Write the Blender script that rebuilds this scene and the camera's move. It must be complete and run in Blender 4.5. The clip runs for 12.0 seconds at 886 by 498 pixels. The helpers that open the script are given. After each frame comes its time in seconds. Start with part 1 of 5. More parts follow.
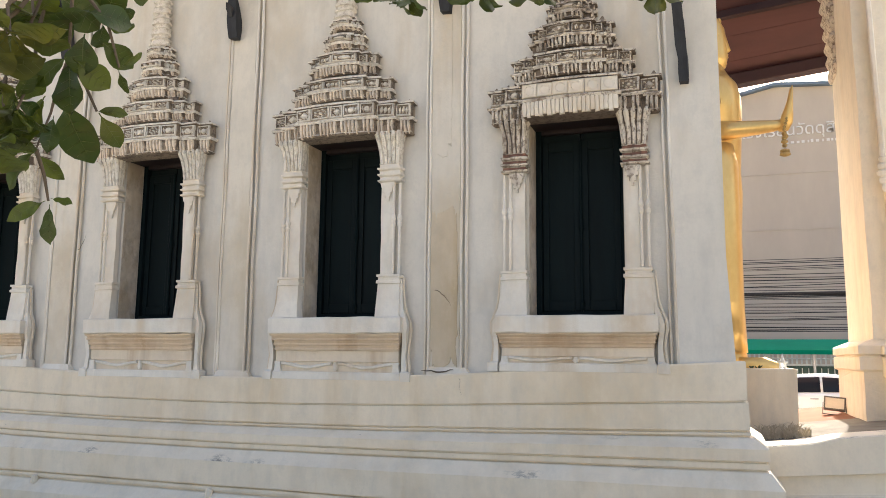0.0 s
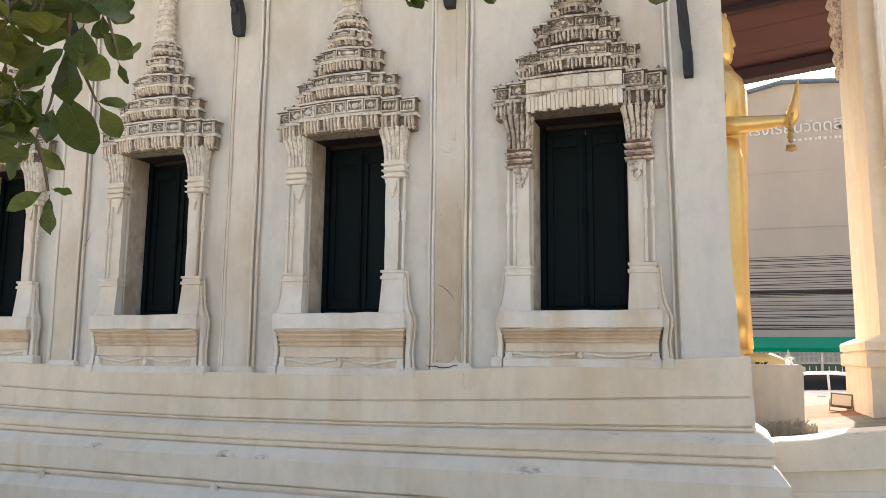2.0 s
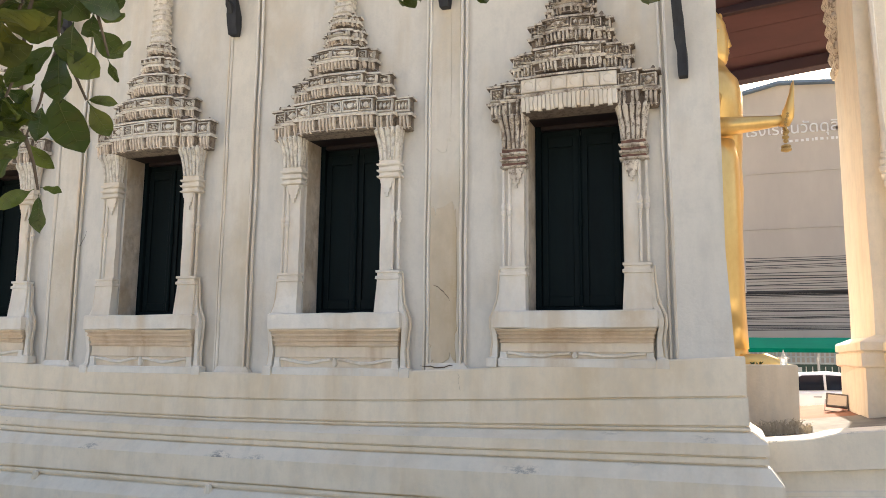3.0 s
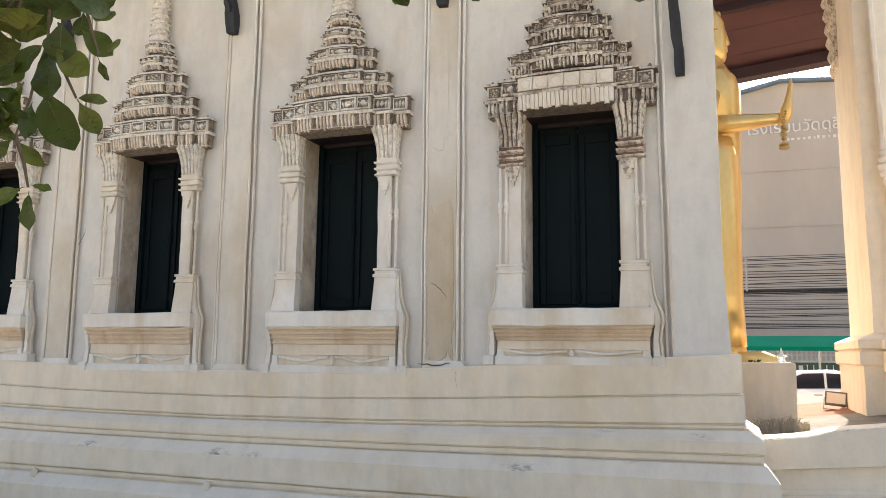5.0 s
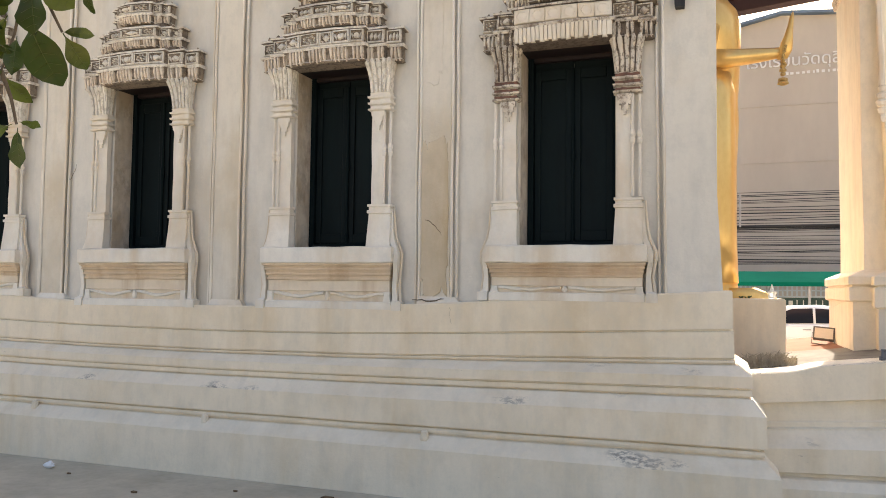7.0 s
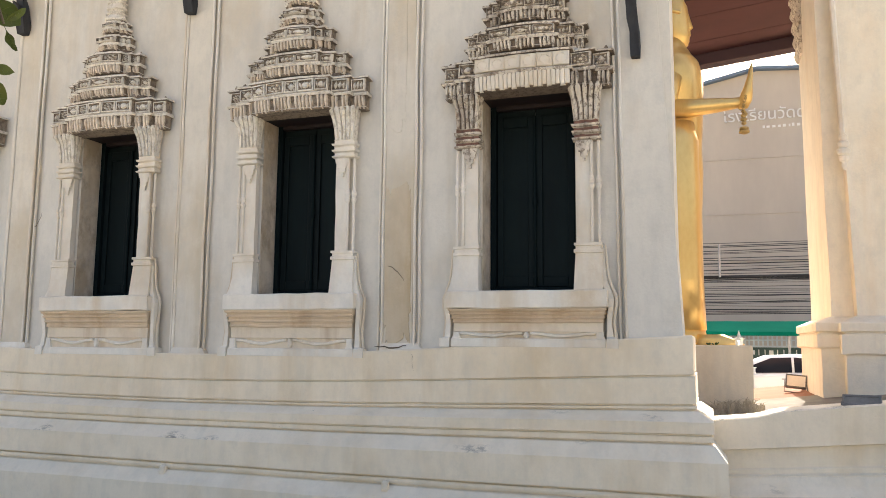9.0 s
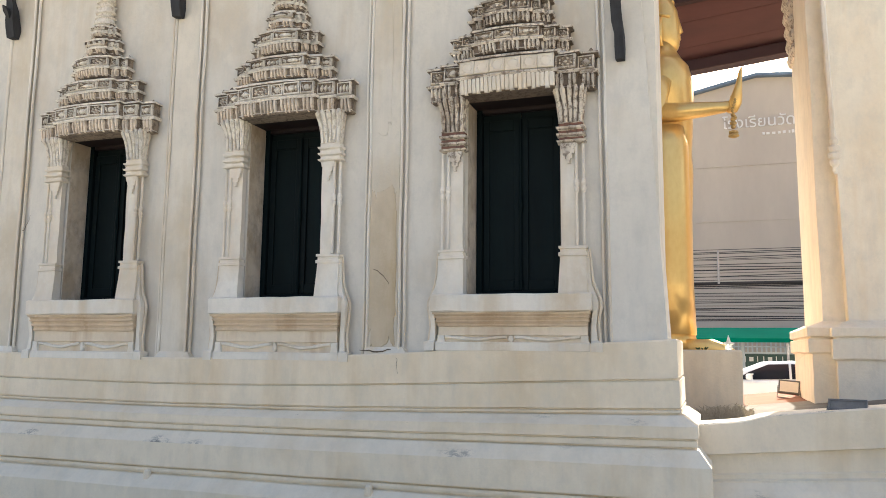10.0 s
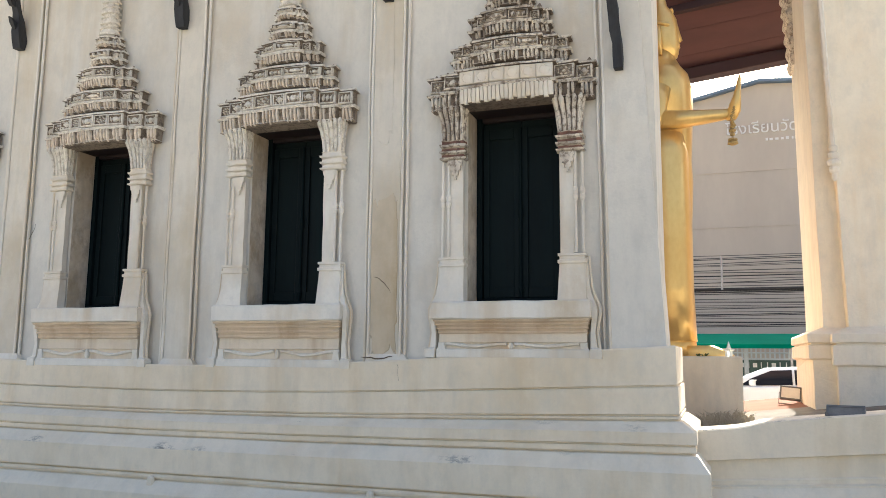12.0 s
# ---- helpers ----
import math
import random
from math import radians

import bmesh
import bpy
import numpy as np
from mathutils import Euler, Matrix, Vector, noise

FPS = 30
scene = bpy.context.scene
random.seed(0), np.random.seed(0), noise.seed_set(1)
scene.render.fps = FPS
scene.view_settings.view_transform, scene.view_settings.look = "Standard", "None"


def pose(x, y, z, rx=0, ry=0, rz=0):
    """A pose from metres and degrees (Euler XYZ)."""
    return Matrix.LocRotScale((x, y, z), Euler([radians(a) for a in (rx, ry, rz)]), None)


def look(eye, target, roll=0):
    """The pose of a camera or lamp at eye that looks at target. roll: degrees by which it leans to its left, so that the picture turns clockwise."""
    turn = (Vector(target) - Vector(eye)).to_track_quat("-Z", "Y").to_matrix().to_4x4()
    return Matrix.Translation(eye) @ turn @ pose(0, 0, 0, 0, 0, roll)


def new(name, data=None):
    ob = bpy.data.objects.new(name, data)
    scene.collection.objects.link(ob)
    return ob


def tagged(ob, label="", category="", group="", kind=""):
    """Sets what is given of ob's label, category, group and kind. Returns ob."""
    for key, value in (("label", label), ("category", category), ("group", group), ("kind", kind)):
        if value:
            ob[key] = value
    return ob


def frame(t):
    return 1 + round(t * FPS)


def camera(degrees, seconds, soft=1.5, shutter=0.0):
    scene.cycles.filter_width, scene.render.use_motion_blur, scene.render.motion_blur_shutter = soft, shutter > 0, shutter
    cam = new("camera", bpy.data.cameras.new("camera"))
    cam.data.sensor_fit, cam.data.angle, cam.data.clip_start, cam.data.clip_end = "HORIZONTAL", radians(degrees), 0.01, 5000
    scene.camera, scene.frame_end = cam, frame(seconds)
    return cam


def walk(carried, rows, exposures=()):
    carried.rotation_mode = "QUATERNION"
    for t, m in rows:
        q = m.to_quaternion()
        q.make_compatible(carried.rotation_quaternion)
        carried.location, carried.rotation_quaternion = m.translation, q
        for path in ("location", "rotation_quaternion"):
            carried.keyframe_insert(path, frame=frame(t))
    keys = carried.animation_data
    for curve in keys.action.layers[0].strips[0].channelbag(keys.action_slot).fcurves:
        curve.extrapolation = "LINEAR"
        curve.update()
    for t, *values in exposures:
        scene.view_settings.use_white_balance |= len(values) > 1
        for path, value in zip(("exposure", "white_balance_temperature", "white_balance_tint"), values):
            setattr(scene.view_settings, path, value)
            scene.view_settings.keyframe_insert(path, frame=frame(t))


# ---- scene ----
cam = camera(59.4, 12.0, soft=0.9)
PATH = [
    (0, (-0.466, -0.151, 1.744), (-1.135, 1.713, 2.021), 0.6),
    (0.5, (-0.462, -0.158, 1.75), (-1.132, 1.707, 2.021), 0.6),
    (1, (-0.451, -0.146, 1.741), (-1.127, 1.716, 2.013), 0.6),
    (1.5, (-0.457, -0.146, 1.743), (-1.138, 1.715, 2.013), 0.6),
    (2, (-0.449, -0.132, 1.716), (-1.134, 1.727, 1.99), 0.6),
    (2.5, (-0.443, -0.122, 1.713), (-1.124, 1.738, 1.988), 0.6),
    (3, (-0.426, -0.122, 1.71), (-1.106, 1.739, 1.986), 0.6),
    (5, (-0.379, -0.114, 1.705), (-1.065, 1.745, 1.977), 0.6),
    (5.5, (-0.388, -0.119, 1.718), (-1.071, 1.741, 1.985), 0.7),
    (6, (-0.377, -0.12, 1.712), (-1.059, 1.741, 1.982), 0.6),
    (6.5, (-0.383, -0.12, 1.721), (-1.063, 1.758, 1.828), 0.6),
    (7, (-0.379, -0.114, 1.72), (-1.055, 1.765, 1.825), 0.7),
    (7.5, (-0.382, -0.117, 1.725), (-1.059, 1.756, 1.911), 0.8),
    (9.5, (-0.084, 0.032, 1.649), (-0.725, 1.91, 1.895), 0.5),
    (10, (-0.038, 0.064, 1.64), (-0.69, 1.937, 1.898), 0.6),
    (10.5, (-0.04, 0.06, 1.634), (-0.705, 1.927, 1.903), 0.6),
    (11, (-0.036, 0.046, 1.641), (-0.714, 1.908, 1.913), 0.6),
    (11.5, (-0.032, 0.04, 1.637), (-0.704, 1.903, 1.91), 0.5),
    (12, (0.013, 0.019, 1.644), (-0.649, 1.886, 1.918), 0.5),
]


def key_rows():
    return [(t, look(eye, target, roll)) for t, eye, target, roll in PATH]


walk(cam, key_rows(), exposures=[(0, 1.33, 6600, 11.5), (6.0, 1.32, 6600, 11.5), (7.0, 1.32, 6980, 13), (9.4, 1.35, 6620, 11), (10.5, 1.32, 6340, 9), (12, 1.28, 6280, 9)])

# ---- world, sun ----
SUN_AZ, SUN_EL = 9.0, 38.0     # azimuth in degrees from +y towards +x
world = bpy.data.worlds.new("world")
scene.world = world
world.use_nodes = True
wn = world.node_tree
sky = wn.nodes.new("ShaderNodeTexSky")
sky.sky_type = "NISHITA"
sky.sun_disc = False
sky.sun_elevation = radians(SUN_EL)
sky.sun_rotation = radians(SUN_AZ)
sky.dust_density = 7.0
sky.ozone_density = 0.4
wn.nodes["Background"].inputs["Strength"].default_value = 0.15
wn.links.new(sky.outputs["Color"], wn.nodes["Background"].inputs["Color"])
sun = new("sun", bpy.data.lights.new("sun", "SUN"))
sun.data.energy = 5.0
sun.data.angle = radians(0.5)
sun.data.color = (1.0, 0.94, 0.84)
sx = math.sin(radians(SUN_AZ)) * math.cos(radians(SUN_EL))
sy = math.cos(radians(SUN_AZ)) * math.cos(radians(SUN_EL))
sun.matrix_world = look((sx * 40, sy * 40, math.sin(radians(SUN_EL)) * 40), (0, 0, 0))


# ---- materials ----
class Nodes:
    """A short hand for building one node material."""

    def __init__(self, name):
        self.mat = bpy.data.materials.new(name)
        self.mat.use_nodes = True
        self.tree = self.mat.node_tree
        self.bsdf = self.tree.nodes["Principled BSDF"]
        self.coord = self.tree.nodes.new("ShaderNodeNewGeometry").outputs["Position"]

    def link(self, a, b):
        self.tree.links.new(a, b)

    def noise(self, scale, detail=4.0, stretch=(1, 1, 1), rough=0.6, offset=(0, 0, 0)):
        m = self.tree.nodes.new("ShaderNodeMapping")
        m.inputs["Scale"].default_value = stretch
        m.inputs["Location"].default_value = offset
        self.link(self.coord, m.inputs["Vector"])
        n = self.tree.nodes.new("ShaderNodeTexNoise")
        n.inputs["Scale"].default_value = scale
        n.inputs["Detail"].default_value = detail
        n.inputs["Roughness"].default_value = rough
        self.link(m.outputs["Vector"], n.inputs["Vector"])
        return n.outputs["Fac"]

    def ramp(self, fac, lo, hi, a=0.0, b=1.0):
        r = self.tree.nodes.new("ShaderNodeMapRange")
        for i, v in enumerate((lo, hi, a, b)):
            r.inputs[i + 1].default_value = v
        self.link(fac, r.inputs[0])
        return r.outputs[0]

    def mix(self, fac, a, b, mode="MIX"):
        m = self.tree.nodes.new("ShaderNodeMix")
        m.data_type = "RGBA"
        m.blend_type = mode
        for socket, v in ((m.inputs[0], fac), (m.inputs[6], a), (m.inputs[7], b)):
            if hasattr(v, "is_linked"):
                self.link(v, socket)
            elif isinstance(v, (int, float)):
                socket.default_value = v
            else:
                socket.default_value = (*v, 1)
        return m.outputs[2]

    def times(self, a, b):
        m = self.tree.nodes.new("ShaderNodeMath")
        m.operation = "MULTIPLY"
        for socket, v in ((m.inputs[0], a), (m.inputs[1], b)):
            if hasattr(v, "is_linked"):
                self.link(v, socket)
            else:
                socket.default_value = v
        return m.outputs[0]

    def random(self):
        return self.tree.nodes.new("ShaderNodeObjectInfo").outputs["Random"]

    def island(self):
        return self.tree.nodes.new("ShaderNodeNewGeometry").outputs["Random Per Island"]

    def done(self, colour, rough=0.85, metal=0.0, bump=None, strength=0.3, distance=0.01):
        if hasattr(colour, "is_linked"):
            self.link(colour, self.bsdf.inputs["Base Color"])
        else:
            self.bsdf.inputs["Base Color"].default_value = (*colour, 1)
        if hasattr(rough, "is_linked"):
            self.link(rough, self.bsdf.inputs["Roughness"])
        else:
            self.bsdf.inputs["Roughness"].default_value = rough
        self.bsdf.inputs["Metallic"].default_value = metal
        if bump is not None:
            b = self.tree.nodes.new("ShaderNodeBump")
            b.inputs["Strength"].default_value = strength
            b.inputs["Distance"].default_value = distance
            self.link(bump, b.inputs["Height"])
            self.link(b.outputs["Normal"], self.bsdf.inputs["Normal"])
        return self.mat


def plaster(name, base, ochre=(0.50, 0.36, 0.19), ochre_amount=0.5, mould=0.5, offset=(0, 0, 0)):
    """Old limewashed plaster: ochre seepage, grey streaks, chalky patches and black mould specks."""
    n = Nodes(name)
    big = n.noise(0.9, 5, (1, 1, 0.55), 0.62, offset)
    streak = n.noise(5.0, 5, (1, 1, 0.16), 0.65, offset)
    fine = n.noise(38, 4)
    patch = n.noise(2.2, 6, (1, 1, 0.8), 0.7, (3 + offset[0], 1, 2))
    pale = tuple(min(1.0, v * 1.08) for v in base)
    grey = tuple(v * 0.80 for v in (base[0] * 0.97, base[1], base[2] * 1.03))
    c = n.mix(n.ramp(patch, 0.40, 0.66), base, pale)
    c = n.mix(n.times(n.ramp(big, 0.49, 0.66), ochre_amount), c, ochre)
    c = n.mix(n.times(n.ramp(streak, 0.50, 0.74), 0.45), c, grey)
    c = n.mix(n.times(n.ramp(fine, 0.45, 0.75), 0.13), c, grey)
    seep = n.noise(2.6, 5, (1, 1, 0.10), 0.6, (offset[0] + 2, 5, offset[2]))
    c = n.mix(n.times(n.ramp(seep, 0.54, 0.70), 0.9 * ochre_amount), c, ochre)
    blotch = n.noise(6.5, 6, (1, 1, 0.7), 0.72, (offset[0], 9, 4))
    c = n.mix(n.times(n.ramp(blotch, 0.50, 0.64), 0.30), c, grey)
    c = n.mix(n.times(n.ramp(blotch, 0.46, 0.34), 0.30), c, pale)
    speck = n.times(n.ramp(n.noise(14, 6, (0.5, 1, 2.2), 0.75, (7, 3, 1)), 0.66, 0.72), n.ramp(n.noise(0.7, 3, (1, 1, 2.5), 0.5, (11, 0, 5)), 0.55, 0.64))
    c = n.mix(n.times(speck, mould), c, (0.09, 0.085, 0.075))
    split = n.tree.nodes.new("ShaderNodeSeparateXYZ")
    n.link(n.tree.nodes.new("ShaderNodeNewGeometry").outputs["True Normal"], split.inputs[0])
    lies = n.ramp(split.outputs["Z"], 0.35, 0.6)
    spot = n.times(n.ramp(n.noise(30, 5, (0.45, 1, 1), 0.8, (2, 3, 1)), 0.47, 0.56), n.ramp(n.noise(1.15, 2, (1, 1, 2.5), 0.5, (4.3, 0, 2.1)), 0.62, 0.68))
    c = n.mix(n.times(n.times(lies, spot), mould), c, (0.11, 0.095, 0.08))
    c = n.mix(n.times(lies, 0.15 * mould), c, (0.74, 0.72, 0.68))
    return n.done(c, 0.9, 0, n.mix(0.5, n.noise(7, 6, (1, 1, 1), 0.65), fine), 0.38, 0.014)


def carved(name, base, dirt, amount):
    """Stucco carving, weathered: dirt of its own on every block."""
    n = Nodes(name)
    c = n.mix(n.ramp(n.random(), 0, 1, 0.0, 0.45), base, tuple(v * 0.72 for v in base))
    c = n.mix(n.times(n.ramp(n.noise(24, 5, (1, 1, 0.8), 0.75), 0.50, 0.58), amount), c, dirt)
    c = n.mix(n.times(n.ramp(n.noise(4, 4, (1, 1, 0.6), 0.6, (5, 1, 2)), 0.5, 0.66), amount * 0.8), c, dirt)
    return n.done(c, 0.93, 0, n.noise(60, 5, (1, 1, 1), 0.7), 0.6, 0.012)


def painted(name, base, dark, rough=0.6, scale=6.0, stretch=(1, 1, 1), amount=0.7, metal=0.0, bump=0.2, spec=0.5):
    n = Nodes(name)
    n.bsdf.inputs["Specular IOR Level"].default_value = spec
    c = n.mix(n.times(n.ramp(n.noise(scale, 5, stretch, 0.65), 0.4, 0.7), amount), base, dark)
    c = n.mix(n.times(n.ramp(n.noise(scale * 9, 3, stretch), 0.45, 0.75), amount * 0.4), c, dark)
    return n.done(c, rough, metal, n.noise(scale * 6, 4, stretch), bump, 0.006)


def reveal_material():
    """Plaster of the window reveals: cream, with brown and grey damp blotches."""
    n = Nodes("blotched_reveal_plaster")
    c = n.mix(n.ramp(n.noise(3.0, 4, (1, 1, 0.6), 0.6), 0.42, 0.6), (0.66, 0.58, 0.47), (0.48, 0.39, 0.28))
    c = n.mix(n.times(n.ramp(n.noise(7.0, 5, (1, 1, 0.7), 0.7, (3, 1, 7)), 0.49, 0.66), 0.6), c, (0.32, 0.245, 0.165))
    c = n.mix(n.times(n.ramp(n.noise(5.0, 5, (1, 1, 1.4), 0.7, (9, 4, 2)), 0.50, 0.68), 0.5), c, (0.36, 0.33, 0.29))
    return n.done(c, 0.92, 0, n.noise(22, 5), 0.4, 0.012)


REVEAL = reveal_material()
WALL = plaster("limewash_wall", (0.70, 0.66, 0.585), ochre=(0.55, 0.45, 0.31), ochre_amount=0.45, mould=0.25)
BASE = plaster("limewash_base", (0.82, 0.715, 0.555), ochre=(0.64, 0.49, 0.29), ochre_amount=0.45, mould=0.8, offset=(2, 4, 1))
TRIM = plaster("limewash_trim", (0.80, 0.75, 0.66), ochre=(0.58, 0.43, 0.25), ochre_amount=0.55, mould=0.2, offset=(5, 1, 3))
OCHRE = plaster("seeped_plaster", (0.74, 0.64, 0.50), ochre=(0.46, 0.30, 0.16), ochre_amount=0.85, mould=0.2, offset=(1, 7, 3))
SEEP = plaster("ochre_seeped_moulding", (0.68, 0.55, 0.40), ochre=(0.46, 0.31, 0.18), ochre_amount=0.85, mould=0.2, offset=(4, 2, 3))
STAINED = plaster("stained_pilaster_plaster", (0.70, 0.645, 0.55), ochre=(0.54, 0.44, 0.29), ochre_amount=0.6, mould=0.2, offset=(3, 8, 1))
PATCH = plaster("repair_plaster", (0.60, 0.51, 0.38), ochre=(0.45, 0.34, 0.20), ochre_amount=0.9, mould=0.0, offset=(8, 2, 6))
CARVE = carved("carved_stucco", (0.84, 0.78, 0.68), (0.30, 0.23, 0.16), 0.38)
CARVE_OLD = carved("grimy_carved_stucco", (0.78, 0.70, 0.58), (0.15, 0.10, 0.07), 0.72)
PETAL = carved("rosy_petal_stucco", (0.80, 0.69, 0.56), (0.34, 0.24, 0.16), 0.45)
RED_RING = carved("red_brown_ring_stucco", (0.26, 0.13, 0.09), (0.10, 0.06, 0.045), 0.7)
# darker brown for set-back faces, set-offs and capital cores
RECESS = carved("dark_recess_stucco", (0.23, 0.175, 0.13), (0.08, 0.06, 0.045), 0.7)
# mid brown for the sunk block fields, tier set-backs and antefix stumps
FIELD = carved("brown_field_stucco", (0.33, 0.265, 0.20), (0.12, 0.09, 0.065), 0.75)
PIER = plaster("cream_pier_plaster", (0.88, 0.80, 0.66), ochre=(0.76, 0.58, 0.36), ochre_amount=0.4, mould=0.1, offset=(3, 3, 9))
SHUTTER = painted("dark_green_shutter_paint", (0.0035, 0.0100, 0.0110), (0.0018, 0.0040, 0.0045), 0.65, 5, (1, 1, 0.15), 0.7, spec=0.15)
FRAME = painted("blackened_window_timber", (0.004, 0.010, 0.011), (0.002, 0.005, 0.006), 0.7, 5, (1, 1, 0.15), 0.6, spec=0.1)
LINTEL_WOOD = painted("red_brown_lintel_timber", (0.018, 0.007, 0.006), (0.008, 0.004, 0.004), 0.7, 5, (0.15, 1, 1), 0.7)
BRACKET = painted("weathered_black_timber", (0.035, 0.036, 0.040), (0.010, 0.010, 0.012), 0.8, 8, (1, 1, 0.2), 0.8)
MAROON = painted("maroon_painted_timber", (0.098, 0.034, 0.033), (0.055, 0.020, 0.020), 0.65, 2, (0.2, 1, 1), 0.5)
MAROON_DARK = painted("dark_maroon_beam", (0.036, 0.013, 0.014), (0.020, 0.008, 0.009), 0.65, 2, (0.2, 1, 1), 0.5)
GOLD = painted("gold_lacquer", (0.84, 0.58, 0.22), (0.66, 0.36, 0.09), 0.30, 3, (1, 1, 0.5), 0.5, metal=0.6, bump=0.1)
GROUND = painted("grey_concrete", (0.53, 0.48, 0.375), (0.33, 0.30, 0.23), 0.9, 1.6, (1, 1, 1), 0.8, bump=0.4)
TILE = painted("terracotta_floor", (0.26, 0.12, 0.075), (0.17, 0.08, 0.05), 0.9, 2, (1, 1, 1), 0.6, spec=0.1)
SCHOOL = painted("beige_rendered_wall", (0.54, 0.48, 0.40), (0.44, 0.39, 0.33), 0.9, 0.35, (1, 1, 0.4), 0.7)
ROOF = painted("roof_tile_dull", (0.30, 0.12, 0.06), (0.16, 0.07, 0.04), 0.7, 1.5)
BLUE_EDGE = painted("blue_grey_fascia", (0.16, 0.22, 0.30), (0.10, 0.14, 0.19), 0.6, 2)
GREEN = painted("green_awning_sheet", (0.0, 0.18, 0.11), (0.0, 0.13, 0.08), 0.9, 0.8, (1, 1, 1), 0.6, spec=0.05)
FENCE = painted("pale_fence_paint", (0.62, 0.66, 0.68), (0.42, 0.46, 0.48), 0.6, 3)
BOARD = painted("dark_green_board", (0.05, 0.10, 0.085), (0.03, 0.06, 0.05), 0.6, 3)
CABLE = painted("black_cable_rubber", (0.02, 0.02, 0.021), (0.012, 0.012, 0.012), 0.6, 3)
LETTER = painted("white_letter_paint", (0.80, 0.79, 0.76), (0.6, 0.6, 0.58), 0.6, 3)
CAR = painted("white_car_paint", (0.80, 0.80, 0.79), (0.70, 0.70, 0.69), 0.22, 2, (1, 1, 1), 0.3, bump=0.0)
RUBBER = painted("tyre_rubber", (0.03, 0.03, 0.03), (0.018, 0.018, 0.018), 0.85, 6)
STEEL = painted("dull_steel", (0.45, 0.45, 0.45), (0.28, 0.28, 0.28), 0.35, 5, metal=0.8)
LAMP_GREY = painted("grey_lamp_housing", (0.16, 0.155, 0.15), (0.08, 0.08, 0.08), 0.55, 7)
PAPER = painted("white_litter_plastic", (0.85, 0.86, 0.87), (0.62, 0.64, 0.66), 0.4, 20)
DRY = painted("dry_brown_leaf", (0.18, 0.11, 0.055), (0.08, 0.05, 0.03), 0.85, 20)
STRAW = painted("dry_straw_weeds", (0.60, 0.51, 0.37), (0.36, 0.29, 0.20), 0.9, 18)
BLOOM = painted("faded_garland_flowers", (0.55, 0.38, 0.14), (0.20, 0.12, 0.07), 0.85, 30)
BARK = painted("grey_brown_bark", (0.16, 0.12, 0.085), (0.07, 0.055, 0.04), 0.95, 9, (1, 1, 0.4), 0.9, bump=0.8)


def glass_material(name, tint, rough=0.03):
    n = Nodes(name)
    n.bsdf.inputs["Transmission Weight"].default_value = 1.0
    n.bsdf.inputs["IOR"].default_value = 1.45
    return n.done(tint, rough)


CLEAR = glass_material("cloudy_clear_plastic", (0.80, 0.84, 0.85), 0.35)
CLEAR.node_tree.nodes["Principled BSDF"].inputs["Transmission Weight"].default_value = 0.45
TINTED = painted("tinted_car_glass", (0.015, 0.018, 0.025), (0.010, 0.012, 0.018), 0.06, 2, (1, 1, 1), 0.3, bump=0.0, spec=0.25)


def leaf_material():
    n = Nodes("broad_leaf")
    c = n.mix(n.random(), (0.022, 0.052, 0.009), (0.125, 0.160, 0.022))
    c = n.mix(n.times(n.ramp(n.noise(2.3, 2), 0.55, 0.7), 0.6), c, (0.19, 0.155, 0.03))
    c = n.mix(n.times(n.ramp(n.noise(9, 3), 0.48, 0.62), 0.55), c, (0.022, 0.034, 0.007))
    c = n.mix(n.times(n.ramp(n.noise(18, 4), 0.5, 0.75), 0.5), c, (0.07, 0.055, 0.015))
    n.bsdf.inputs["Subsurface Weight"].default_value = 0.0
    n.bsdf.inputs["Specular IOR Level"].default_value = 0.5
    diff = n.done(c, 0.42, 0, n.noise(45, 3), 0.4, 0.004)
    trans = n.tree.nodes.new("ShaderNodeBsdfTranslucent")
    n.link(n.mix(0.5, c, (0.14, 0.17, 0.02)), trans.inputs["Color"])
    mixer = n.tree.nodes.new("ShaderNodeMixShader")
    mixer.inputs[0].default_value = 0.35
    n.link(n.bsdf.outputs[0], mixer.inputs[1])
    n.link(trans.outputs[0], mixer.inputs[2])
    n.link(mixer.outputs[0], n.tree.nodes["Material Output"].inputs["Surface"])
    return diff


LEAF = leaf_material()
MIDRIB = painted("pale_leaf_rib", (0.13, 0.15, 0.035), (0.08, 0.10, 0.025), 0.6, 12)


# ---- mesh helpers ----
def mesh_of(bm, material, name, smooth=False):
    me = bpy.data.meshes.new(name)
    bmesh.ops.recalc_face_normals(bm, faces=bm.faces)
    bm.to_mesh(me)
    bm.free()
    me.materials.append(material)
    if smooth:
        for p in me.polygons:
            p.use_smooth = True
    return me


def worn(bm, amount, scale=23.0, seed=0.0):
    """Blunt and shift the vertices a little, as in old stucco."""
    for v in bm.verts:
        v.co += amount * noise.noise_vector(v.co * scale + Vector((seed, seed * 1.7, -seed)))


def part(name, bm, material, parent=None, label="", smooth=False):
    ob = new(name, mesh_of(bm, material, name, smooth))
    ob.parent = parent
    return tagged(ob, label)


def shared(name, me, m, parent):
    ob = new(name, me)
    ob.parent = parent
    ob.matrix_basis = m
    return ob


def thing(name, m, label, category, group="", kind=""):
    ob = new(name)
    ob.matrix_basis = m
    return tagged(ob, label, category, group, kind)


